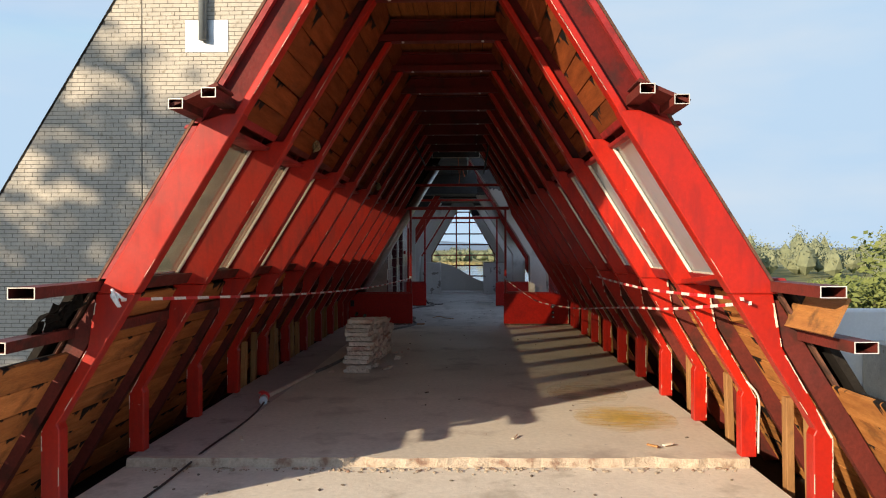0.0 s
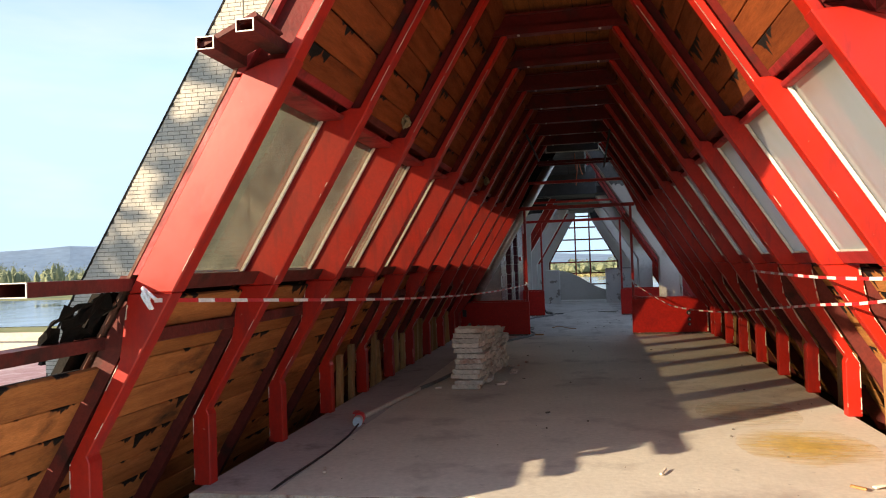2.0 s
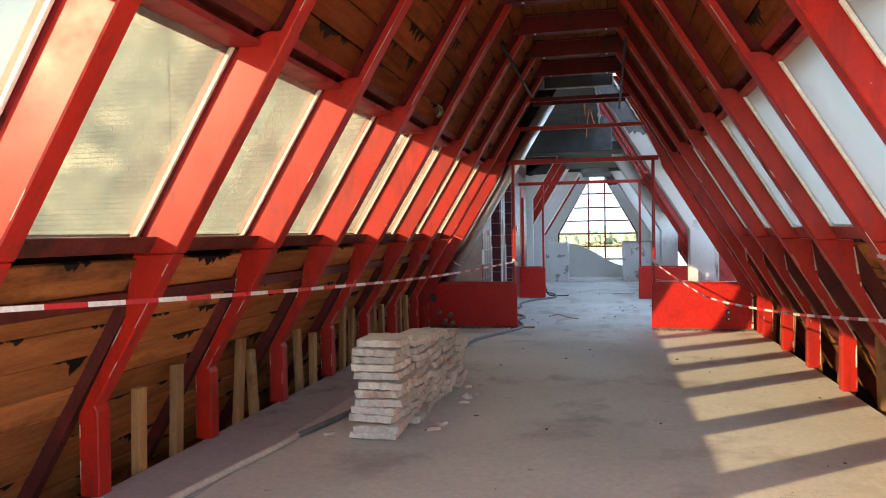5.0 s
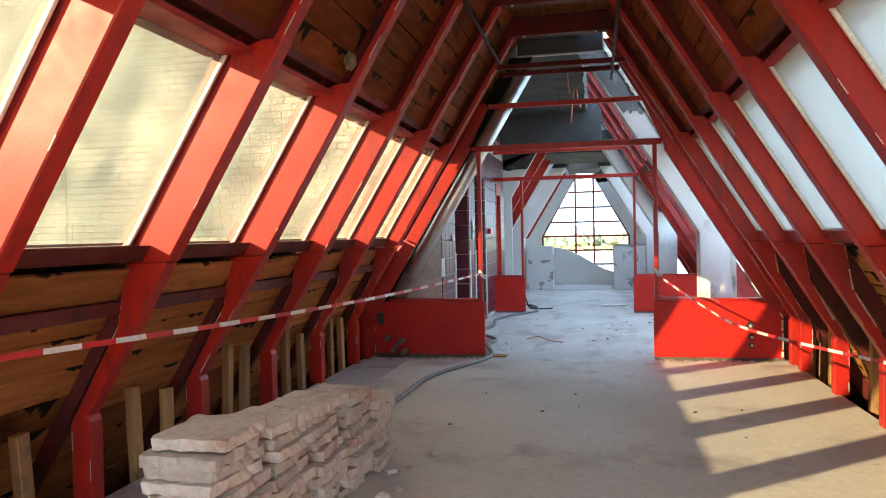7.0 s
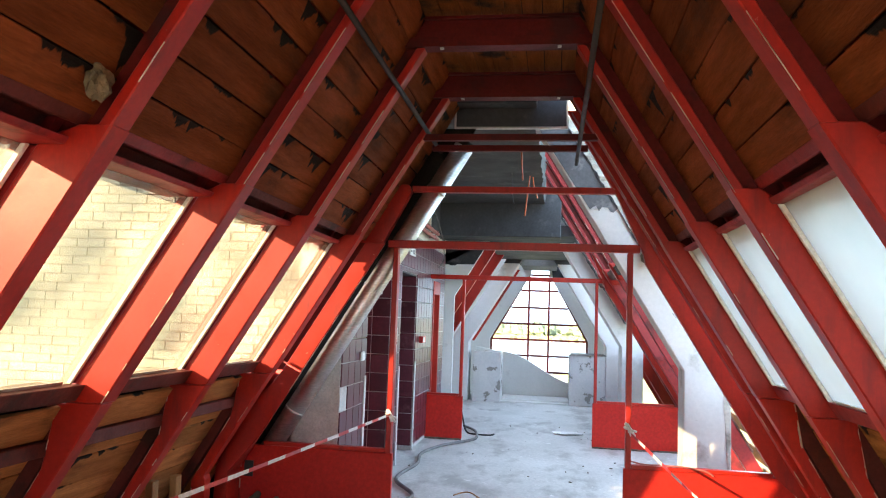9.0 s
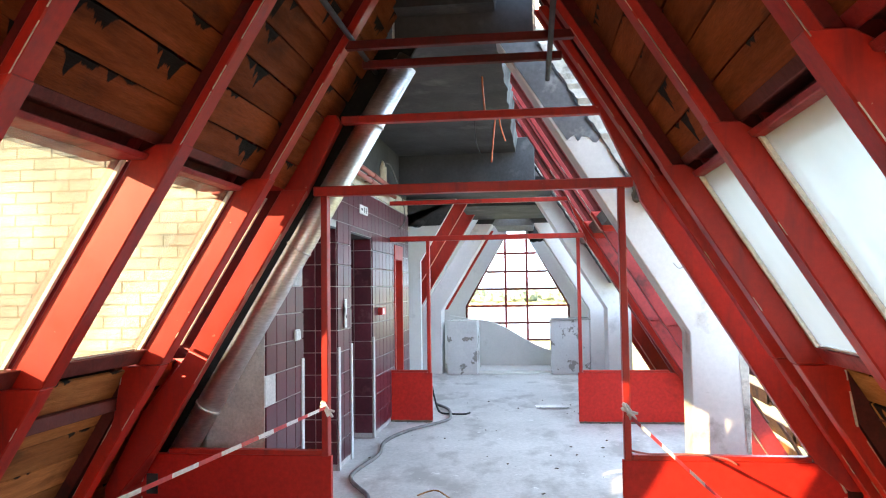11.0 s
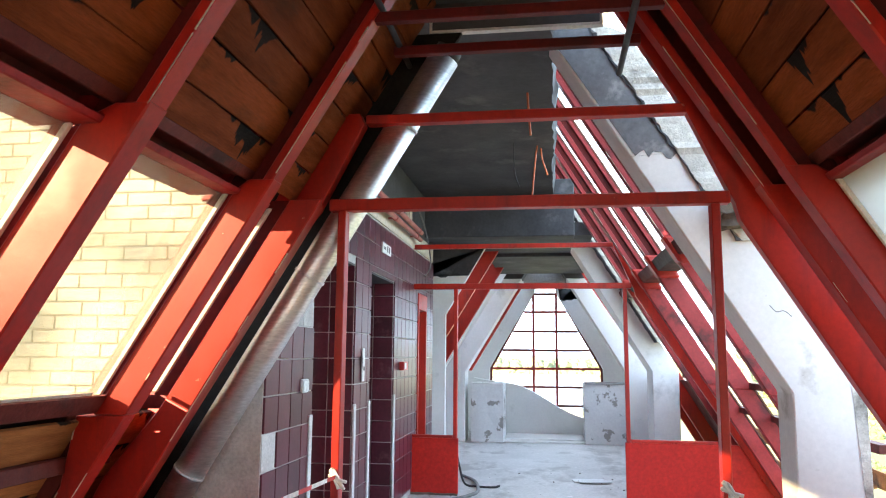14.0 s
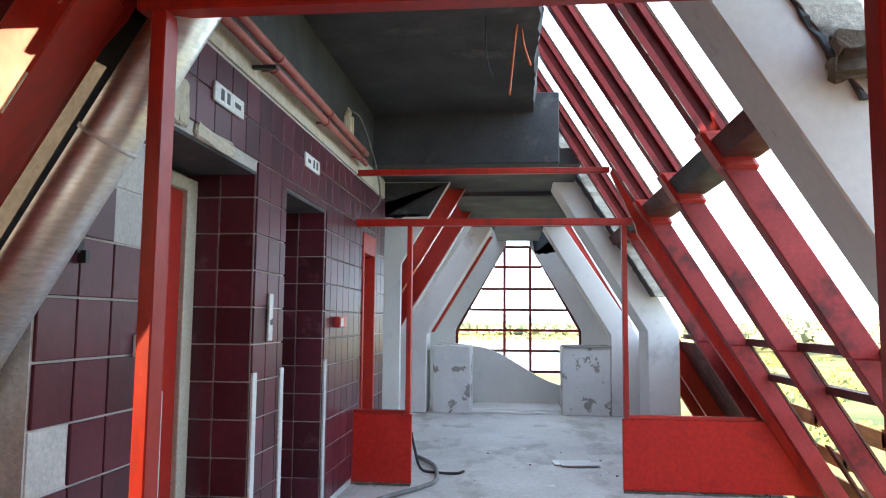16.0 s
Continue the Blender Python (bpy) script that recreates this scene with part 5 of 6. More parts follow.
# ---- the open front end: cut rails and purlins, boards, gap floors ----
def square_tube(name, p, q, w, h, material, label, group):
    """A hollow rectangular steel tube with an open cut end at p."""
    p, q = Vector(p), Vector(q)
    ob = thing(name, label, "steel tube", tuple(q), group)
    bm = bmesh.new()
    d = 0.0032
    for dx, dz, ww, hh in ((w / 2 - d / 2, 0, d, h), (-w / 2 + d / 2, 0, d, h), (0, h / 2 - d / 2, w - 2 * d, d), (0, -h / 2 + d / 2, w - 2 * d, d)):
        off = Vector((dx, 0, dz))
        bar(bm, p + off, q + off, ww, hh)
    part("tube_wall", bm, material, ob)
    bm = bmesh.new()
    for dx, dz, ww, hh in ((w / 2 - d / 2, 0, d + 0.001, h + 0.001), (-w / 2 + d / 2, 0, d + 0.001, h + 0.001), (0, h / 2 - d / 2, w - 2 * d, d + 0.001), (0, -h / 2 + d / 2, w - 2 * d, d + 0.001)):
        off = Vector((dx, 0, dz))
        dirn = (p - q).normalized() * 0.002
        bar(bm, p + off + dirn, p + off - dirn, ww, hh)
    part("cut_end", bm, BEAD if p.x < 0 else ALU_PAINT, ob, "bright freshly cut rim")
    return ob


for s in (-1, 1):
    square_tube("rail_tube", (s * (1.85 if s < 0 else 1.90), 2.10 if s < 0 else 2.24, 1.205), (s * 1.875, 2.80, 1.205), 0.13 if s < 0 else 0.12, 0.055, MAROON, "cut-off maroon steel rail sticking out of the wall", "cut front rails")
    square_tube("rail_tube", (s * (2.005 if s < 0 else 2.06), 2.14 if s < 0 else 2.26, 0.945), (s * 2.02, 2.80, 0.945), 0.11, 0.055, MAROON, "cut-off maroon steel rail above the boards", "cut front rails")
    for dx, z in ((1.105, 2.205), (1.275, 2.15)):
        square_tube("purlin_tube", (s * dx, 2.47, z), (s * dx, 2.80, z), 0.075, 0.05, MAROON, "cut-off maroon purlin end beside the rafter", "cut purlin ends")
    bm = bmesh.new()
    prism(bm, sx(s, [(1.06, 2.245), (1.07, 2.262), (1.325, 2.15), (1.315, 2.133)]), 2.49, 2.74)
    solid("purlin_plate", bm, MAROON, "maroon plate between the cut purlins", "steel plate")
    # black floor added under the gap to keep light from below out
    bm = bmesh.new()
    box(bm, s * 2.115, s * 2.95, yk(0) - 0.6, 12.6, -0.40, -0.34)
    solid("gutter_floor_%d" % (1 + (s > 0)), bm, TAR, "added dark floor closing the gap outside the screed", "gutter", "structure")
bm = bmesh.new()
bar(bm, (1.97, 2.32, 1.08), (1.95, 2.80, 1.08), 0.02, 0.20, (0.5, 0, 1))
solid("short_board", bm, BOARD_RAW, "short orange board between two cut rails", "board")
bm = bmesh.new()
grid = []
for i in range(14):
    row = []
    for n in range(9):
        u, v = i / 13, n / 8
        p = Vector((-2.02 + 0.16 * v, 2.40 + 0.36 * u, 0.97 + 0.22 * v * (0.7 + 0.3 * u)))
        q = Vector((noise.noise(p * 14), noise.noise(p * 14 + Vector((9, 0, 0))), noise.noise(p * 14 + Vector((0, 7, 0)))))
        row.append(bm.verts.new(p + q * 0.055))
    grid.append(row)
for a, c in zip(grid, grid[1:]):
    for n in range(8):
        if (a[n].co.z * 97) % 1 > 0.1:
            bm.faces.new((a[n], a[n + 1], c[n + 1], c[n]))
bmesh.ops.solidify(bm, geom=bm.faces[:], thickness=0.006)
solid("torn_felt", bm, TAR, "torn black felt hanging beside the first rafter", "felt")

bm = bmesh.new()
bar(bm, (1.66, 3.90, 1.175), (1.64, 2.85, 1.262), 0.03, 0.028)
soften(bm, 0.003)
solid("brace_bar", bm, RED, "thin red bar leaning over the window sill", "bar")
bm = bmesh.new()
tube(bm, smooth_line([(2.14, 4.10, 0.40), (2.10, 4.06, 0.50), (2.05, 3.90, 0.545), (2.09, 3.80, 0.50), (2.158, 3.797, 0.40), (2.158, 3.797, 0.22), (2.155, 3.795, 0.03)], 6), 0.007, 8)
solid("rope", bm, PLASTIC, "thin white rope looped over the kneed post", "rope")
for x, y, z in ((1.86, 2.95, 0.02), (1.92, 3.0, 0.015), (-1.45, 4.1, 0.02), (1.5, 4.0, 0.02), (1.62, 4.05, 0.015), (-0.2, 5.9, 0.012), (0.55, 4.25, 0.012)):
    rnd = random.Random(int(100 * (x + y)))
    bm = bmesh.new()
    a = rnd.uniform(0, 3.1)
    z = z - (0.058 if y < 3.7 else 0)
    d = Vector((math.cos(a), math.sin(a), 0)) * rnd.uniform(0.02, 0.06)
    bar(bm, Vector((x, y, z)) - d, Vector((x, y, z + 0.006)) + d, rnd.uniform(0.012, 0.03), 0.012)
    soften(bm, 0.003)
    solid("splinter", bm, rnd.choice((STUD, DEBRIS, EDGE)), "small splinter of rubble on the floor", "splinter", group="splinters")

# timber studs between the posts
stud_n = 0
for s in (-1, 1):
    for k in range(9):
        if s < 0 and k < 3:
            continue
        for f in (0.36, 0.68):
            rnd = random.Random(700 + stud_n)
            stud_n += 1
            y = yk(k) + 0.095 + f * (bay(k)[1] - 0.095) + rnd.uniform(-0.04, 0.04)
            h = rnd.uniform(0.42, 0.60)
            bm = bmesh.new()
            x = 2.20 if s > 0 else 2.085
            box(bm, s * x, s * (x + 0.05), y - 0.036, y + 0.036, -0.36, h)
            bmesh.ops.rotate(bm, verts=bm.verts, cent=(s * 2.2, y, 0), matrix=Euler((radians(rnd.uniform(-3, 3)), radians(rnd.uniform(-3, 3)), 0)).to_matrix())
            soften(bm, 0.004)
            solid("timber_stud", bm, STUD, "short rough pine stud standing behind the posts", "stud", group="timber studs")

for y, x, h in ((12.02, 2.16, 0.55), (12.30, 2.13, 0.62), (12.20, 2.30, 0.8)):
    bm = bmesh.new()
    box(bm, x, x + 0.05, y - 0.03, y + 0.035, -0.36, h)
    bmesh.ops.rotate(bm, verts=bm.verts, cent=(x, y, 0), matrix=Euler((0.03, 0.02, 0)).to_matrix())
    soften(bm, 0.004)
    solid("timber_stud", bm, STUD, "short rough pine stud beside the red panel", "stud", group="timber studs")

# knobs of mineral wool left on the purlins
for x, y, z in ((-1.04, 8.84, 2.275), (-1.05, 4.80, 2.265)):
    bm = bmesh.new()
    bmesh.ops.create_icosphere(bm, subdivisions=3, radius=0.042 if y < 8 else 0.045)
    for v in bm.verts:
        p = v.co * (1 + 0.8 * noise.noise(v.co * 22) + 0.5 * noise.noise(v.co * 60) + 0.3 * noise.noise(v.co * 130))
        v.co = Vector((p.x * 0.75, p.y * 0.95, p.z * 1.25)) + Vector((x, y, z))
    solid("wool_tuft", bm, WOOL, "tuft of dirty mineral wool caught on the purlin", "mineral wool", group="wool tufts")

# conduits under the ridge
for x0, x1, z1 in ((-0.55, -0.575, 2.89), (0.49, 0.475, 2.80)):
    bm = bmesh.new()
    tube(bm, [(x0, 9.3, 2.868), (x1, 12.5, z1)], 0.015, 10)
    solid("conduit", bm, BLACK, "dark straight conduit under the ridge", "conduit", group="ridge conduits")
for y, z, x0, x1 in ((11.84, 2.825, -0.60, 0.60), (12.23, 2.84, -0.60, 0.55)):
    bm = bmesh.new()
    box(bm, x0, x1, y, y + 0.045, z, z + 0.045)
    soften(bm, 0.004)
    solid("cross_bar", bm, SHADED_TIE_RED, "dark red cross bar between the last rafters", "steel beam", group="cross bars")
panel = thing("end_panel", "dark grey panel with pale edges closing the hall roof", "panel", (0, 12.62, 3.19))
bm = bmesh.new()
box(bm, -0.475, 0.395, 12.60, 12.63, 3.12, 3.43)
part("sheet", bm, SOOT_AND_SHADE, panel)
for x0, x1, z0, z1 in ((-0.475, 0.395, 3.105, 3.119), (-0.49, -0.476, 3.105, 3.43), (0.396, 0.41, 3.105, 3.43)):
    bm = bmesh.new()
    box(bm, x0, x1, 12.59, 12.63, z0, z1)
    part("edge_strip", bm, ALU_PAINT, panel, "pale edge strip")


# ---- barrier tape ----
def tape(label, pts, twist_seed):
    """Red and white striped tape drawn from point to point; each stripe is a part."""
    ob = thing("barrier_tape", label, "barrier tape", pts[0], "barrier tapes")
    pts = smooth_line(pts, 40)
    acc, stripes, run = 0.0, [], [pts[0]]
    for a, b in zip(pts, pts[1:]):
        acc += (b - a).length
        run.append(b)
        if acc > 0.125:
            stripes.append(run)
            run, acc = [b], 0.0
    if len(run) > 1:
        stripes.append(run)
    for i, st in enumerate(stripes):
        bm = bmesh.new()
        rows = []
        for p in st:
            u = Vector((0.15 * math.sin(3.1 * p.y + twist_seed), 0, 1)).normalized() * 0.0095
            rows.append([bm.verts.new(p + u + Vector((e, 0, 0))) for e in (0, 0.0012)] + [bm.verts.new(p - u + Vector((e, 0, 0))) for e in (0.0012, 0)])
        for a, b in zip(rows, rows[1:]):
            for j in range(4):
                bm.faces.new((a[j], a[(j + 1) % 4], b[(j + 1) % 4], b[j]))
        bmesh.ops.recalc_face_normals(bm, faces=bm.faces)
        part("stripe", bm, TAPE_RED if i % 2 else TAPE, ob)
    return ob


tape("red and white barrier tape stretched along the boarded wall", [(-1.67, 2.70, 1.135), (-1.395, 6.0, 0.965), (-1.13, 9.1, 0.872), (-0.86, 12.39, 0.862)], 0.4)
tape("red and white barrier tape sagging along the rafters", [(1.70, 2.70, 1.12), (1.72, 4.4, 0.95), (1.74, 5.3, 0.885), (1.80, 7.0, 0.75), (1.68, 9.0, 0.58), (1.36, 10.4, 0.55), (1.18, 11.14, 0.62), (0.87, 12.385, 0.84)], 1.7)
tape("loose second barrier tape between the front rafters", [(1.66, 2.70, 1.14), (1.60, 4.6, 1.09), (1.60, 6.9, 1.10)], 2.6)
for x, y, z in ((-1.70, 2.70, 1.17), (-0.87, 12.385, 0.87), (0.87, 12.38, 0.87)):
    bm = bmesh.new()
    for i in range(4):
        rnd = random.Random(int(100 * abs(x)) + i)
        tube(bm, smooth_line([(x, y, z), (x + rnd.uniform(-0.03, 0.04), y - 0.03, z - rnd.uniform(-0.03, 0.03)), (x + rnd.uniform(-0.05, 0.06), y - 0.035, z - rnd.uniform(0.02, 0.09))], 4), 0.008, 6)
    solid("tape_knot", bm, TAPE, "white knotted end of barrier tape", "tape knot")


# ---- stacks of lifted floor slabs ----
slab_meshes = [slab_mesh("slab", 0.28, 0.33, 0.042, SLABTILE, 0.0025, 0.009, 60 + i, 8) for i in range(5)]


def stack(x, y, n, seed, label, spread=0.036):
    rnd = random.Random(seed)
    ob = thing("slab_stack", label, "slab stack", (x, y, 0), "stacks of floor slabs")
    z = 0.026
    for i in range(n):
        m = pose(x + rnd.uniform(-spread, spread) + (0.0 if i > 2 else -0.02), y + rnd.uniform(-spread, spread), z, rnd.uniform(-1.2, 1.2), rnd.uniform(-1.2, 1.2), rnd.choice((0, 180)) + rnd.uniform(-5, 5))
        tagged(piece("slab", slab_meshes[rnd.randrange(5)], ob, m))
        z += rnd.uniform(0.046, 0.053)
    return ob


stack(-1.03, 7.20, 12, 1, "tall stack of rough broken pink-grey floor slabs", 0.030)
stack(-1.02, 7.58, 11, 2, "stack of rough pink-grey floor slabs", 0.030)
stack(-1.01, 7.97, 11, 3, "stack of rough pink-grey floor slabs", 0.030)
stack(-0.99, 8.36, 10, 4, "stack of rough pink-grey floor slabs", 0.030)
stack(-0.98, 8.76, 8, 5, "low stack of rough pinkish floor slabs", 0.030)
for x, y, r, seed in ((-0.70, 8.20, 0.05, 1), (-0.62, 8.95, 0.03, 2), (-0.66, 8.35, 0.025, 3), (-0.70, 8.7, 0.02, 4)):
    bm = bmesh.new()
    bmesh.ops.create_icosphere(bm, subdivisions=1, radius=r)
    rnd = random.Random(seed)
    for v in bm.verts:
        v.co = Vector((v.co.x * rnd.uniform(0.7, 1.2) + x, v.co.y * rnd.uniform(0.7, 1.2) + y, max(v.co.z * 0.55 + r * 0.5, 0.001)))
    solid("slab_shard", bm, SLABTILE, "broken shard of floor slab on the floor", "rubble", group="slab shards")

# dirt and rubble heaped at the foot of the lake-side panel
rnd = random.Random(66)
bm = bmesh.new()
for i in range(150):
    x, y = -2.0 + abs(rnd.gauss(0, 0.35)), 12.39 - abs(rnd.gauss(0, 0.07))
    r = rnd.choice((0.005, 0.008, 0.012, 0.018))
    bmesh.ops.create_icosphere(bm, subdivisions=1, radius=r, matrix=pose(x, y, r * 0.4, rnd.uniform(0, 90), 0, rnd.uniform(0, 360)) @ Matrix.Diagonal((rnd.uniform(0.7, 1.8), 1, 0.7, 1)))
solid("dirt_heap", bm, DEBRIS, "brown dirt and crumbs heaped at the panel foot", "rubble", "stuff")

# ---- cables on the floor ----
bm = bmesh.new()
tube(bm, smooth_line([(-1.72, 2.3, -0.046), (-1.68, 3.1, -0.046), (-1.66, 3.62, -0.03), (-1.62, 3.85, 0.013), (-1.60, 4.5, 0.011), (-1.61, 5.0, 0.011), (-1.63, 5.33, 0.03)]), 0.0075, 8)
solid("power_cable", bm, BLACK, "thin dark power cable on the floor", "cable")
plug = thing("power_plug", "red industrial plug lying on the floor", "plug", (-1.65, 5.45, 0.0))
bm = bmesh.new()
tube(bm, [(-1.655, 5.42, 0.048), (-1.675, 5.52, 0.045), (-1.678, 5.54, 0.045)], 0.043, 18)
part("body", bm, PLUG_RED, plug)
bm = bmesh.new()
tube(bm, [(-1.64, 5.34, 0.042), (-1.655, 5.42, 0.045)], 0.038, 18)
part("collar", bm, PLUG_GREY, plug, "pale blue-grey collar")
bm = bmesh.new()
bar(bm, (-1.70, 5.47, 0.085), (-1.70, 5.54, 0.09), 0.04, 0.012)
part("flap", bm, PLUG_RED, plug)
bm = bmesh.new()
tube(bm, smooth_line([(-1.68, 5.53, 0.04), (-1.69, 5.66, 0.022), (-1.66, 5.85, 0.022), (-1.60, 6.35, 0.022), (-1.55, 6.75, 0.022), (-1.53, 7.0, 0.022)]), 0.020, 10)
solid("floor_hose", bm, HOSE_PALE, "pale ribbed hose running along the floor", "hose")
bm = bmesh.new()
tube(bm, smooth_line([(-1.53, 7.0, 0.02), (-1.42, 7.6, 0.02), (-1.34, 8.4, 0.02), (-1.30, 9.3, 0.02), (-1.20, 10.2, 0.02), (-1.15, 11.2, 0.02), (-0.86, 12.0, 0.02), (-0.78, 12.45, 0.02), (-0.93, 13.1, 0.02), (-0.88, 13.5, 0.02), (-1.16, 14.1, 0.02), (-1.10, 14.9, 0.02), (-1.16, 15.5, 0.02), (-1.02, 16.1, 0.02), (-0.74, 16.6, 0.02), (-0.66, 16.9, 0.02), (-0.75, 17.5, 0.02), (-0.95, 17.9, 0.02)]), 0.018, 10)
solid("floor_hose", bm, HOSE, "long dusty grey hose winding over the floor", "hose")
bm = bmesh.new()
tube(bm, smooth_line([(-0.93, 17.3, 0.34), (-0.90, 17.3, 0.20), (-0.84, 17.28, 0.03), (-0.70, 17.22, 0.012), (-0.52, 17.2, 0.012), (-0.46, 17.3, 0.012)]), 0.012, 8)
solid("black_cable", bm, BLACK, "black cable lying past the second screen", "cable")
bm = bmesh.new()
tube(bm, smooth_line([(-0.53, 13.62, 0.012), (-0.40, 13.70, 0.03), (-0.25, 13.52, 0.012), (-0.10, 13.42, 0.008)]), 0.006, 7)
solid("stick", bm, STUD, "thin bent stick on the floor", "stick")
bm = bmesh.new()
tube(bm, smooth_line([(0.885, 12.385, 0.63), (0.98, 12.383, 0.612), (1.12, 12.384, 0.611), (1.26, 12.386, 0.609), (1.40, 12.384, 0.59), (1.46, 12.38, 0.56)]), 0.006, 8)
solid("sill_cable", bm, PIPE_RED, "dark red cable lying along the panel sill", "cable")
bm = bmesh.new()
box(bm, -0.78, -0.62, 12.36, 12.47, 0.0, 0.018)
soften(bm, 0.004)
solid("wood_offcut", bm, STUD, "small wooden offcut beside the hose", "wood")
for x0, x1, y0, y1, z in ((0.36, 0.72, 17.75, 17.95, 0.0), (0.42, 0.78, 17.66, 17.80, 0.012)):
    bm = bmesh.new()
    box(bm, x0, x1, y0, y1, z, z + 0.011)
    bmesh.ops.rotate(bm, verts=bm.verts, cent=(x0, y0, z), matrix=Euler((0, 0, 0.12)).to_matrix())
    solid("white_sheet", bm, PLASTIC, "white flat offcut lying on the floor", "offcut", group="white offcuts")
# dried spills by the entrance: thin brushed films
for name, material, label, x, y, a, b in (("dried_spill", YELLOW, "dried yellow spill brushed over the screed", 1.50, 4.95, 0.42, 0.56), ("dried_film", PALE_SPILL, "pale brushed film on the screed", 1.35, 6.0, 0.38, 0.62)):
    bm = bmesh.new()
    bm.faces.new([bm.verts.new((a * math.cos(i * math.pi / 16), b * math.sin(i * math.pi / 16), 0)) for i in range(32)])
    solid(name, bm, material, label, "stain", "structure").matrix_basis = pose(x, y, 0.003)
# the grey strip along the lake side of the screed
bm = bmesh.new()
rim = [(-2.085, 3.70), (-1.60, 3.72)] + [(-1.60 + 0.025 * noise.noise((i * 0.7, 3, 0)), 3.9 + 0.4 * i) for i in range(21)] + [(-1.60, 12.14), (-2.085, 12.14)]
bm.faces.new([bm.verts.new((x, y, 0.003)) for x, y in rim])
solid("floor_strip", bm, FLOOR_GREY, "grey strip of floor along the boarded wall", "floor", "structure")
# chips fallen from the slab stacks
for x, y, a, w in ((-0.76, 7.34, 0.5, 0.045), (-0.72, 7.46, 1.2, 0.03), (-0.70, 8.08, 0.2, 0.035), (-0.78, 8.62, 0.9, 0.03), (-1.36, 7.1, 0.4, 0.03)):
    bm = bmesh.new()
    box(bm, -w, w, -0.6 * w, 0.6 * w, 0.0, 0.022)
    bmesh.ops.subdivide_edges(bm, edges=bm.edges[:], cuts=2, use_grid_fill=True)
    for v in bm.verts:
        v.co.x += 0.012 * noise.noise(v.co * 40 + Vector((x * 9, 0, 0)))
        v.co.y += 0.012 * noise.noise(v.co * 40 + Vector((0, y * 9, 0)))
    solid("slab_chip", bm, SLABTILE, "pale chip broken from a lifted floor slab", "chip", group="slab chips").matrix_basis = pose(x, y, 0.002, 0, 0, math.degrees(a))
# crumbs of rubble over the floors
rnd = random.Random(77)
bm = bmesh.new()
for i in range(460):
    if i < 60:
        x, y = rnd.uniform(-1.95, 1.95), rnd.uniform(3.8, 12.2)
    elif i < 130:
        x, y = rnd.uniform(-1.2, 1.3), rnd.uniform(12.5, 18.5)
    elif i < 400:
        s = rnd.choice((-1, 1))
        x, y = s * rnd.uniform(0.86, 2.0), 12.38 - abs(rnd.gauss(0, 0.05))
    else:
        x, y = rnd.uniform(-2.0, 2.0), rnd.uniform(2.9, 3.62)
    z = 0.0 if y > 3.75 else -0.058
    r = rnd.choice((0.003, 0.004, 0.006, 0.011))
    vs = bmesh.ops.create_icosphere(bm, subdivisions=1, radius=r, matrix=pose(x, y, z + r * 0.3, 0, 0, rnd.uniform(0, 360)) @ Matrix.Diagonal((rnd.uniform(0.7, 2.2), 1, 0.6, 1)))
solid("floor_rubble", bm, DEBRIS, "crumbs of dark rubble scattered on the floor", "rubble", "stuff")
# crumbs broken from the front edge of the screed
rnd = random.Random(78)
bm = bmesh.new()
for i in range(260):
    x = rnd.uniform(-1.95, 2.0)
    y = 3.62 + 0.03 * (x + 2) - abs(rnd.gauss(0, 0.05))
    r = rnd.choice((0.004, 0.006, 0.009, 0.014))
    bmesh.ops.create_icosphere(bm, subdivisions=1, radius=r, matrix=pose(x, y, -0.058 + r * 0.4, 0, 0, rnd.uniform(0, 360)) @ Matrix.Diagonal((rnd.uniform(0.7, 2.0), 1, 0.7, 1)))
solid("edge_crumbs", bm, SCREED_EDGE, "pale crumbs lying along the broken screed edge", "rubble", "stuff")
# pipe stubs and holes at the first screen
for x, z in ((-1.88, 0.20), (-1.80, 0.09), (-1.73, 0.17), (-1.70, 0.06)):
    bm = bmesh.new()
    tube(bm, [(x, 12.40, z), (x + 0.02, 12.28, z), (x + 0.01, 12.22, z - 0.01)], 0.026, 12)
    solid("pipe_stub", bm, DEBRIS, "rusty pipe stub at the foot of the red panel", "pipe stub", group="pipe stubs")
for x, z, r in ((1.735, 0.335, 0.035), (1.745, 0.225, 0.028), (1.745, 0.145, 0.028)):
    bm = bmesh.new()
    tube(bm, [(x, 12.399, z), (x, 12.394, z)], r, 20)
    ob = solid("pipe_hole", bm, BLACK, "round pipe hole in the red panel", "hole", group="pipe holes")
    bm = bmesh.new()
    tube(bm, [(x + 0.006, 12.3935, z - 0.004), (x + 0.006, 12.390, z - 0.004)], r * 0.45, 14)
    part("cut_pipe", bm, ALU_PAINT, ob, "pale cut pipe end")
bm = bmesh.new()
box(bm, -2.0, -1.93, 12.392, 12.40, 0.33, 0.45)
solid("panel_cutout", bm, BLACK, "dark square cut-out in the red panel", "hole")


# ---- the brick gable beyond the windows ----
GYB, BL, BH = 12.86, 0.268, 0.0795


def gable_left(z):
    return max(-10.62, -8.94 + 0.61 * (z - 2.47))


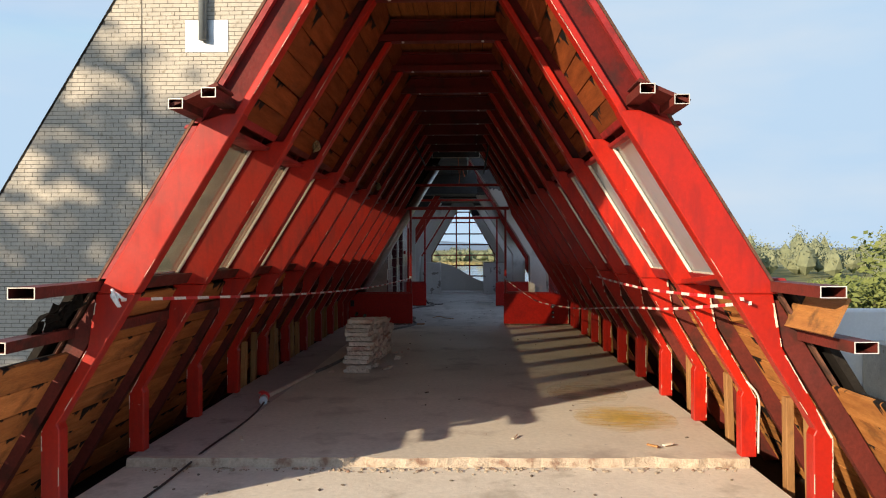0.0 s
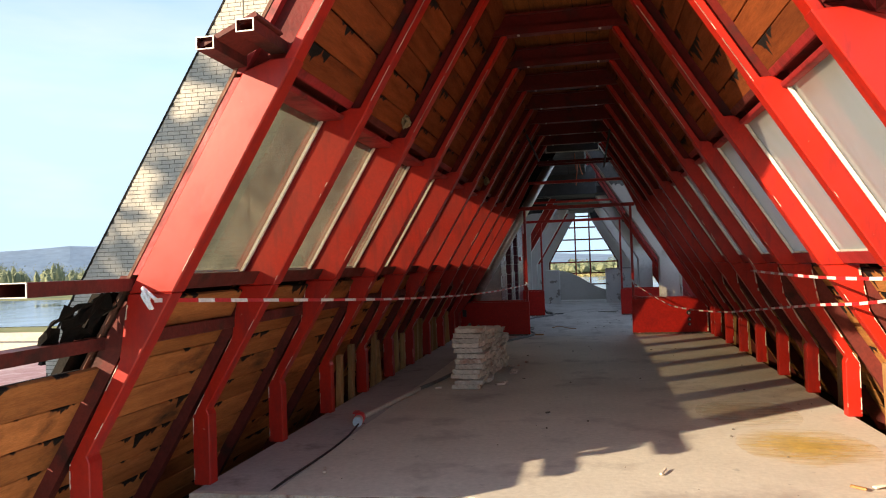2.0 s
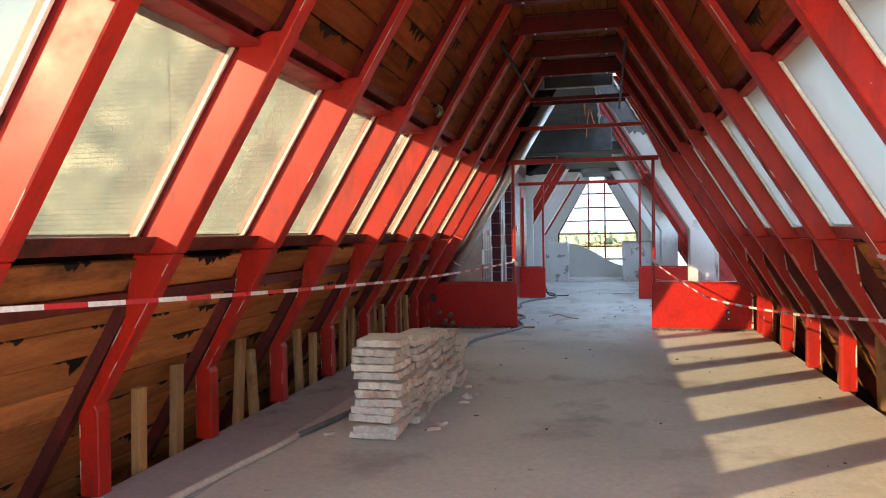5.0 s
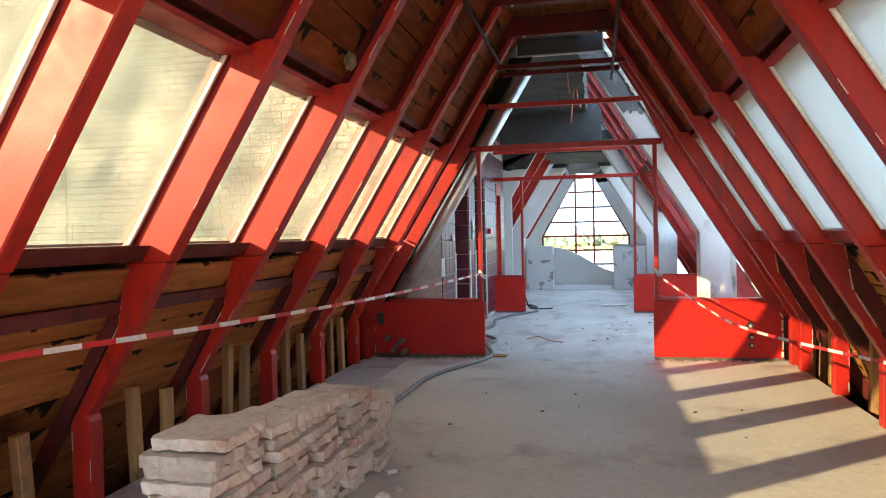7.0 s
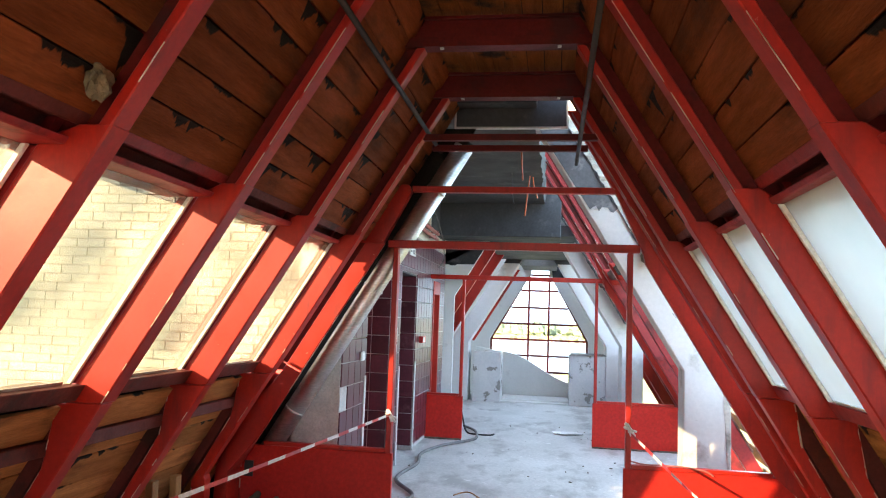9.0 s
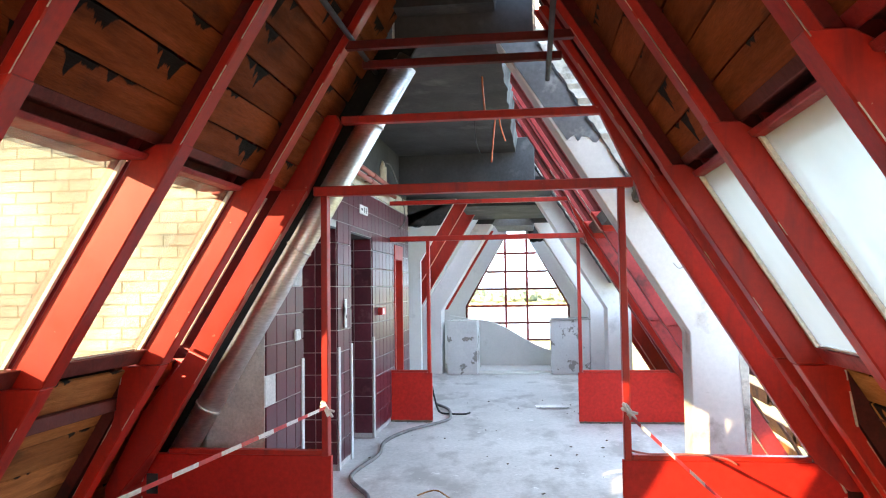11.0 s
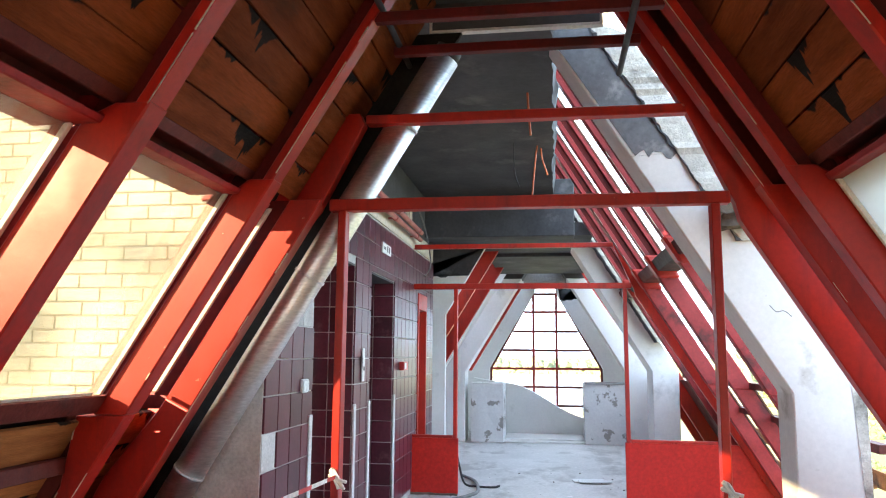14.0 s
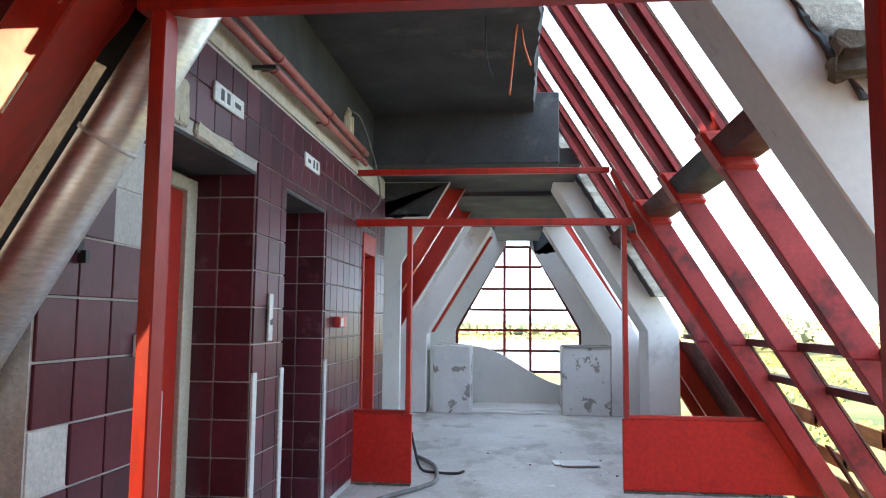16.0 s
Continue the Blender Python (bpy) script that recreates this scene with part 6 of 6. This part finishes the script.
bm = bmesh.new()
prism(bm, [(-10.62, -9), (-1.62, -9), (-1.62, 9.6), (gable_left(9.6), 9.6), (-10.62, -0.284)], GYB, GYB + 0.24)
gable = solid("wall_gable", bm, MORTAR, "tall sloping gable of buff bricks with grey joints", "brick wall", "structure")
brick_me = slab_mesh("brick", BL - 0.011, 0.02, BH - 0.011, BRICK, 0.0025)
verts, faces, near = [], [], 0
rnd = random.Random(11)
for r in range(-48, 116):
    z = r * BH
    for c in range(42):
        x = -1.635 - BL * (c + 0.5) - (BL / 2 if r % 2 else 0) + (0.03 if r % 3 == 0 else 0)
        if x + BL / 2 < gable_left(z) + 0.05 or z > 9.4:
            continue
        if -4.9 < x and 1.0 < z < 2.95 and near < 300:
            near += 1
            piece("brick", brick_me, gable, pose(x, GYB - 0.004, z, 0, 0, 0))
            continue
        i = len(verts)
        a, b, d = (BL - 0.011) / 2, (BH - 0.011) / 2, rnd.uniform(0.004, 0.007)
        xa, xb = max(x - a, gable_left(z - b)), max(x - a, gable_left(z + b))
        verts += [(xa, GYB - d, z - b), (x + a, GYB - d, z - b), (x + a, GYB - d, z + b), (xb, GYB - d, z + b),
                  (xa, GYB + 0.002, z - b), (x + a, GYB + 0.002, z - b), (x + a, GYB + 0.002, z + b), (xb, GYB + 0.002, z + b)]
        faces += [(i, i + 1, i + 2, i + 3), (i + 1, i, i + 4, i + 5), (i + 2, i + 1, i + 5, i + 6), (i + 3, i + 2, i + 6, i + 7), (i, i + 3, i + 7, i + 4)]
me = bpy.data.meshes.new("bricks")
me.from_pydata(verts, [], faces)
me.materials.append(BRICK)
rest = new("bricks", me)
rest.parent = gable
tagged(rest, kind="stuff")
bm = bmesh.new()
prism(bm, [(-10.80, -0.504), (-10.72, -0.52), (-10.62, -0.284), (gable_left(9.6), 9.6), (gable_left(9.6) - 0.045, 9.6), (-10.665, -0.284)], GYB - 0.015, 24.0)
solid("roof_gable", bm, TAR, "dark thin roof edge along the brick gable", "roof", "structure")
bm = bmesh.new()
box(bm, -5.27, -4.44, GYB - 0.016, GYB - 0.0075, 5.21, 5.83)
solid("flashing_plate", bm, ZINC, "bright zinc flashing plate on the bricks", "flashing")
bm = bmesh.new()
tube(bm, [(-4.90, GYB - 0.10, 5.42), (-4.90, GYB - 0.10, 9.0)], 0.08, 14)
solid("downpipe", bm, GALV, "grey metal downpipe ending over the zinc plate", "downpipe")
bm = bmesh.new()
box(bm, -6.145, -6.125, GYB - 0.012, GYB - 0.001, -3.0, 9.0)
solid("joint_strip", bm, MORTAR, "dark vertical movement joint in the bricks", "joint", "structure")

# ---- roofs round the hall ----
bm = bmesh.new()
box(bm, -70.0, -2.9, -8.0, 12.85, -3.6, -3.3)
box(bm, -70.0, -10.7, 12.85, 47.0, -3.6, -3.3)
solid("roof_deck_left", bm, ROOF_DECK, "weathered grey flat roof beside the hall", "flat roof", "structure")
for y, h in ((33.0, 0.45), (40.0, 0.5), (46.6, 0.6)):
    bm = bmesh.new()
    box(bm, -69.0, -12.0, y, y + 0.35, -3.3, -3.3 + h)
    solid("roof_kerb", bm, CREAM, "long pale kerb across the flat roof", "low wall", "structure")
tin = thing("tin_roof", "low faded red tin roof with standing seams", "tin roof", (-19.0, 25.0, -3.3))
bm = bmesh.new()
prism(bm, [(-27.0, -3.3), (-12.2, -3.3), (-12.2, -2.85), (-19.0, -2.3), (-27.0, -2.85)], 17.5, 31.0)
part("roof_sheet", bm, TIN_PINK, tin)
for i in range(16):
    bm = bmesh.new()
    y = 17.7 + 0.86 * i
    bar(bm, (-12.2, y, -2.84), (-19.0, y, -2.29), 0.05, 0.05)
    part("seam", bm, TIN_PINK, tin)
for i in range(16):
    rnd = random.Random(500 + i)
    bm = bmesh.new()
    bar(bm, (-12.1 - 0.17 * i + rnd.uniform(-0.05, 0.05), 13.3 + rnd.uniform(-0.2, 0.2), -3.25 + 0.055 * i), (-13.4 - 0.17 * i, 17.2 + rnd.uniform(-0.3, 0.3), -3.1 + 0.055 * i), 1.3, 0.025)
    solid("roof_sheet", bm, TAR if i % 4 else GALV, "dark corrugated sheet lying in a sloping pile", "roof sheet", group="piled roof sheets")
bm = bmesh.new()
box(bm, 2.95, 14.0, -8.0, 9.0, -1.2, -0.9)
solid("roof_deck_right", bm, ROOF_DECK, "grey flat roof on the field side", "flat roof", "structure")
bm = bmesh.new()
box(bm, 5.0, 14.2, 9.0, 9.35, -1.2, 0.56)
soften(bm, 0.03)
solid("roof_parapet", bm, WHITE, "white rendered parapet of the flat roof", "parapet", "structure")
bm = bmesh.new()
box(bm, 5.55, 5.95, 6.0, 8.98, -0.9, 0.15)
solid("roof_kerb", bm, BRICK, "pale brick upstand on the flat roof", "low wall", "structure")
# ---- land, lake, woods, hills ----
bm = bmesh.new()
bmesh.ops.create_grid(bm, x_segments=8, y_segments=8, size=4500, matrix=pose(0, 0, -9))
solid("ground", bm, GRASS, "flat green and straw-coloured grassland", "ground", "structure")
bm = bmesh.new()
shore = smooth_line([(x, y, -8.9) for x, y in ((-700, 60), (-220, 122), (-108, 136), (-45, 142), (0, 160), (45, 190), (80, 320), (0, 450), (-60, 330), (-130, 288), (-226, 290), (-700, 330), (-700, 60))], 6)
bm.faces.new([bm.verts.new(p) for p in shore[:-1]][::1])
bmesh.ops.recalc_face_normals(bm, faces=bm.faces)
solid("water", bm, WATER, "calm blue-grey lake", "lake", "structure")


def clumps(name, spots, material, label, seed, kind="stuff", sprays=110):
    """Far foliage: uneven cores under many loose sprays of leaves."""
    rnd = random.Random(seed)
    base = bmesh.new()
    bmesh.ops.create_icosphere(base, subdivisions=1, radius=1.0)
    bv = [v.co.copy() for v in base.verts]
    bf = [[v.index for v in f.verts] for f in base.faces]
    base.free()
    vs, fs = [], []
    for x, y, z, r, h in spots:
        o, off = len(vs), Vector((rnd.uniform(0, 99), rnd.uniform(0, 99), 0))
        for v in bv:
            k = 0.72 * (1 + 0.6 * noise.noise(v * 2.3 + off))
            vs.append((x + v.x * r * k, y + v.y * r * k, z + v.z * h * k))
        fs += [[o + i for i in f] for f in bf]
        for _ in range(sprays):
            d = Vector((rnd.gauss(0, 1), rnd.gauss(0, 1), abs(rnd.gauss(0, 1)))).normalized()
            k = rnd.uniform(0.6, 1.02) * (1 + 0.55 * noise.noise(d * 2.3 + off))
            c = Vector((x + d.x * r * k, y + d.y * r * k, z + d.z * h * k))
            a = Vector((rnd.uniform(-1, 1), rnd.uniform(-1, 1), rnd.uniform(-1, 1))).normalized() * r * rnd.uniform(0.05, 0.13)
            e = a.orthogonal() * rnd.uniform(0.5, 0.9)
            o = len(vs)
            vs += [c - a, c + e, c + a * 0.9, c - e * 0.8]
            fs.append((o, o + 1, o + 2, o + 3))
    me = bpy.data.meshes.new(name)
    me.from_pydata(vs, [], fs)
    me.materials.append(material)
    return tagged(new(name, me), label, "woods", kind=kind)


rnd = random.Random(31)
spots = []
for i in range(900):
    az = radians(rnd.uniform(-70, 75))
    d = rnd.uniform(500, 640) if -20 < math.degrees(az) < 12 else (rnd.uniform(600, 760) if az < 0 else rnd.uniform(260, 420))
    h = rnd.uniform(3.0, 5.0) * (d / 300) ** 0.5 if -20 < math.degrees(az) < 12 else rnd.uniform(4.5, 8.5) * (d / 300) ** 0.5
    spots.append((d * math.sin(az), d * math.cos(az), -9 + h * rnd.uniform(0.5, 1.1), rnd.uniform(3, 6), h))
clumps("far_woods", spots, HAZED_WOODS, "band of trees along the far shore, haze in their colour", 5)
spots = []
for i in range(200):
    az, d = radians(rnd.uniform(14, 60)), rnd.uniform(80, 260)
    spots.append((d * math.sin(az), d * math.cos(az), -9, rnd.uniform(1.5, 3.5), rnd.uniform(0.7, 1.8)))
for i in range(160):
    az, d = radians(rnd.uniform(-60, -25)), rnd.uniform(118, 150)
    spots.append((d * math.sin(az), d * math.cos(az), -9, rnd.uniform(1.5, 3.5), rnd.uniform(0.5, 1.2)))
clumps("far_bushes", spots, LEAF, "low green bushes on the grassland", 6)
spots = []
for i in range(500):
    az = radians(rnd.uniform(-24, 20))
    d = rnd.uniform(455, 480)
    spots.append((d * math.sin(az), d * math.cos(az), -9, rnd.uniform(1.2, 2.5), rnd.uniform(1.2, 2.6)))
clumps("far_reeds", spots, REED, "straw-coloured reeds along the far shore", 8)
bm = bmesh.new()
prev = None
for i in range(90):
    az = radians(-95 + 1.5 * i)
    h = 1.75 * (80 + 38 * noise.noise((i * 0.11, 2.0, 0)) + 12 * noise.noise((i * 0.6, 7, 0))) * max(0.0, min(1.0, (20 - i * 1.0 + 48) / 20))
    col = [bm.verts.new((r * math.sin(az), r * math.cos(az), z)) for r, z in ((3600, -9), (3900, 0.55 * h), (4200, h + 1), (4450, -9))]
    if prev:
        for j in range(3):
            bm.faces.new((prev[j], prev[j + 1], col[j + 1], col[j]))
    prev = col
bmesh.ops.recalc_face_normals(bm, faces=bm.faces)
solid("far_hills", bm, HAZED_HILL, "long ridge of hills across the lake, blue haze in its colour", "hills", "structure")


def tree(x, y, height, spread, seed, leaves, label, leaf=0.16, bole=0.45, reach=0.24):
    """A broadleaf tree: tapered trunk, limbs, and a crown of many small leaf sprays in uneven clumps."""
    rnd = random.Random(seed)
    ob = thing("tree", label, "tree", (x, y, -9))
    bm = bmesh.new()
    base = Vector((x, y, -9))
    tips = []

    def limb(a, d, ln, r, level):
        b = a + d * ln
        mid = a.lerp(b, 0.5) + Vector((rnd.uniform(-1, 1), rnd.uniform(-1, 1), 0)) * ln * 0.06
        for p, q, r0, r1 in ((a, mid, r, r * 0.8), (mid, b, r * 0.8, r * 0.6)):
            dd = (q - p).normalized()
            bmesh.ops.create_cone(bm, segments=7, radius1=r0, radius2=r1, depth=(q - p).length, cap_ends=False, matrix=Matrix.Translation((p + q) / 2) @ dd.to_track_quat("Z", "Y").to_matrix().to_4x4())
        tips.append((b, level))
        if level < 3:
            for _ in range(4 if level else 6):
                nd = (d * 0.55 + Vector((rnd.uniform(-1, 1) * spread, rnd.uniform(-1, 1) * spread, rnd.uniform(-0.15, 0.7)))).normalized()
                limb(a.lerp(b, rnd.uniform(0.6, 1.0)), nd, (height * reach if level == 0 else ln * 0.6) * rnd.uniform(0.75, 1.2), r * 0.5, level + 1)

    limb(base, Vector((0, 0, 1)), height * bole, height * 0.022, 0)
    part("trunk", bm, BARK, ob)
    vs, fs = [], []
    spots = [t for t, lv in tips if lv >= 2]
    for i in range(leaves):
        c = rnd.choice(spots) + Vector((rnd.gauss(0, 1), rnd.gauss(0, 1), rnd.gauss(0, 0.7))) * height * reach * 0.17
        a = Vector((rnd.uniform(-1, 1), rnd.uniform(-1, 1), rnd.uniform(-0.6, 0.6))).normalized()
        b = a.orthogonal().normalized()
        w = leaf * rnd.uniform(0.6, 1.3)
        o = len(vs)
        vs += [c - a * w, c + b * w * 0.55, c + a * w, c - b * w * 0.55]
        fs.append((o, o + 1, o + 2, o + 3))
    me = bpy.data.meshes.new("crown")
    me.from_pydata(vs, [], fs)
    me.materials.append(LEAF)
    crown = new("crown", me)
    crown.parent = ob
    crown.matrix_parent_inverse = ob.matrix_world.inverted()
    return ob


tree(23.2, 34.0, 12.4, 1.3, 2, 13000, "broad green tree beyond the flat roof", 0.19)
tree(19.6, 29.5, 12.0, 1.7, 12, 26000, "broad sunlit green tree beyond the flat roof", 0.155, 0.42, 0.30)
tree(27.5, 38.0, 12.0, 1.3, 3, 7000, "broad green tree in the field", 0.28)
tree(-28.4, -9.0, 26.0, 1.0, 4, 1100, "tall broadleaf tree shading the brick gable", 0.30, 0.78, 0.115)
tree(-31.2, -9.6, 24.0, 1.0, 7, 1100, "tall broadleaf tree shading the brick gable", 0.30, 0.76, 0.125)
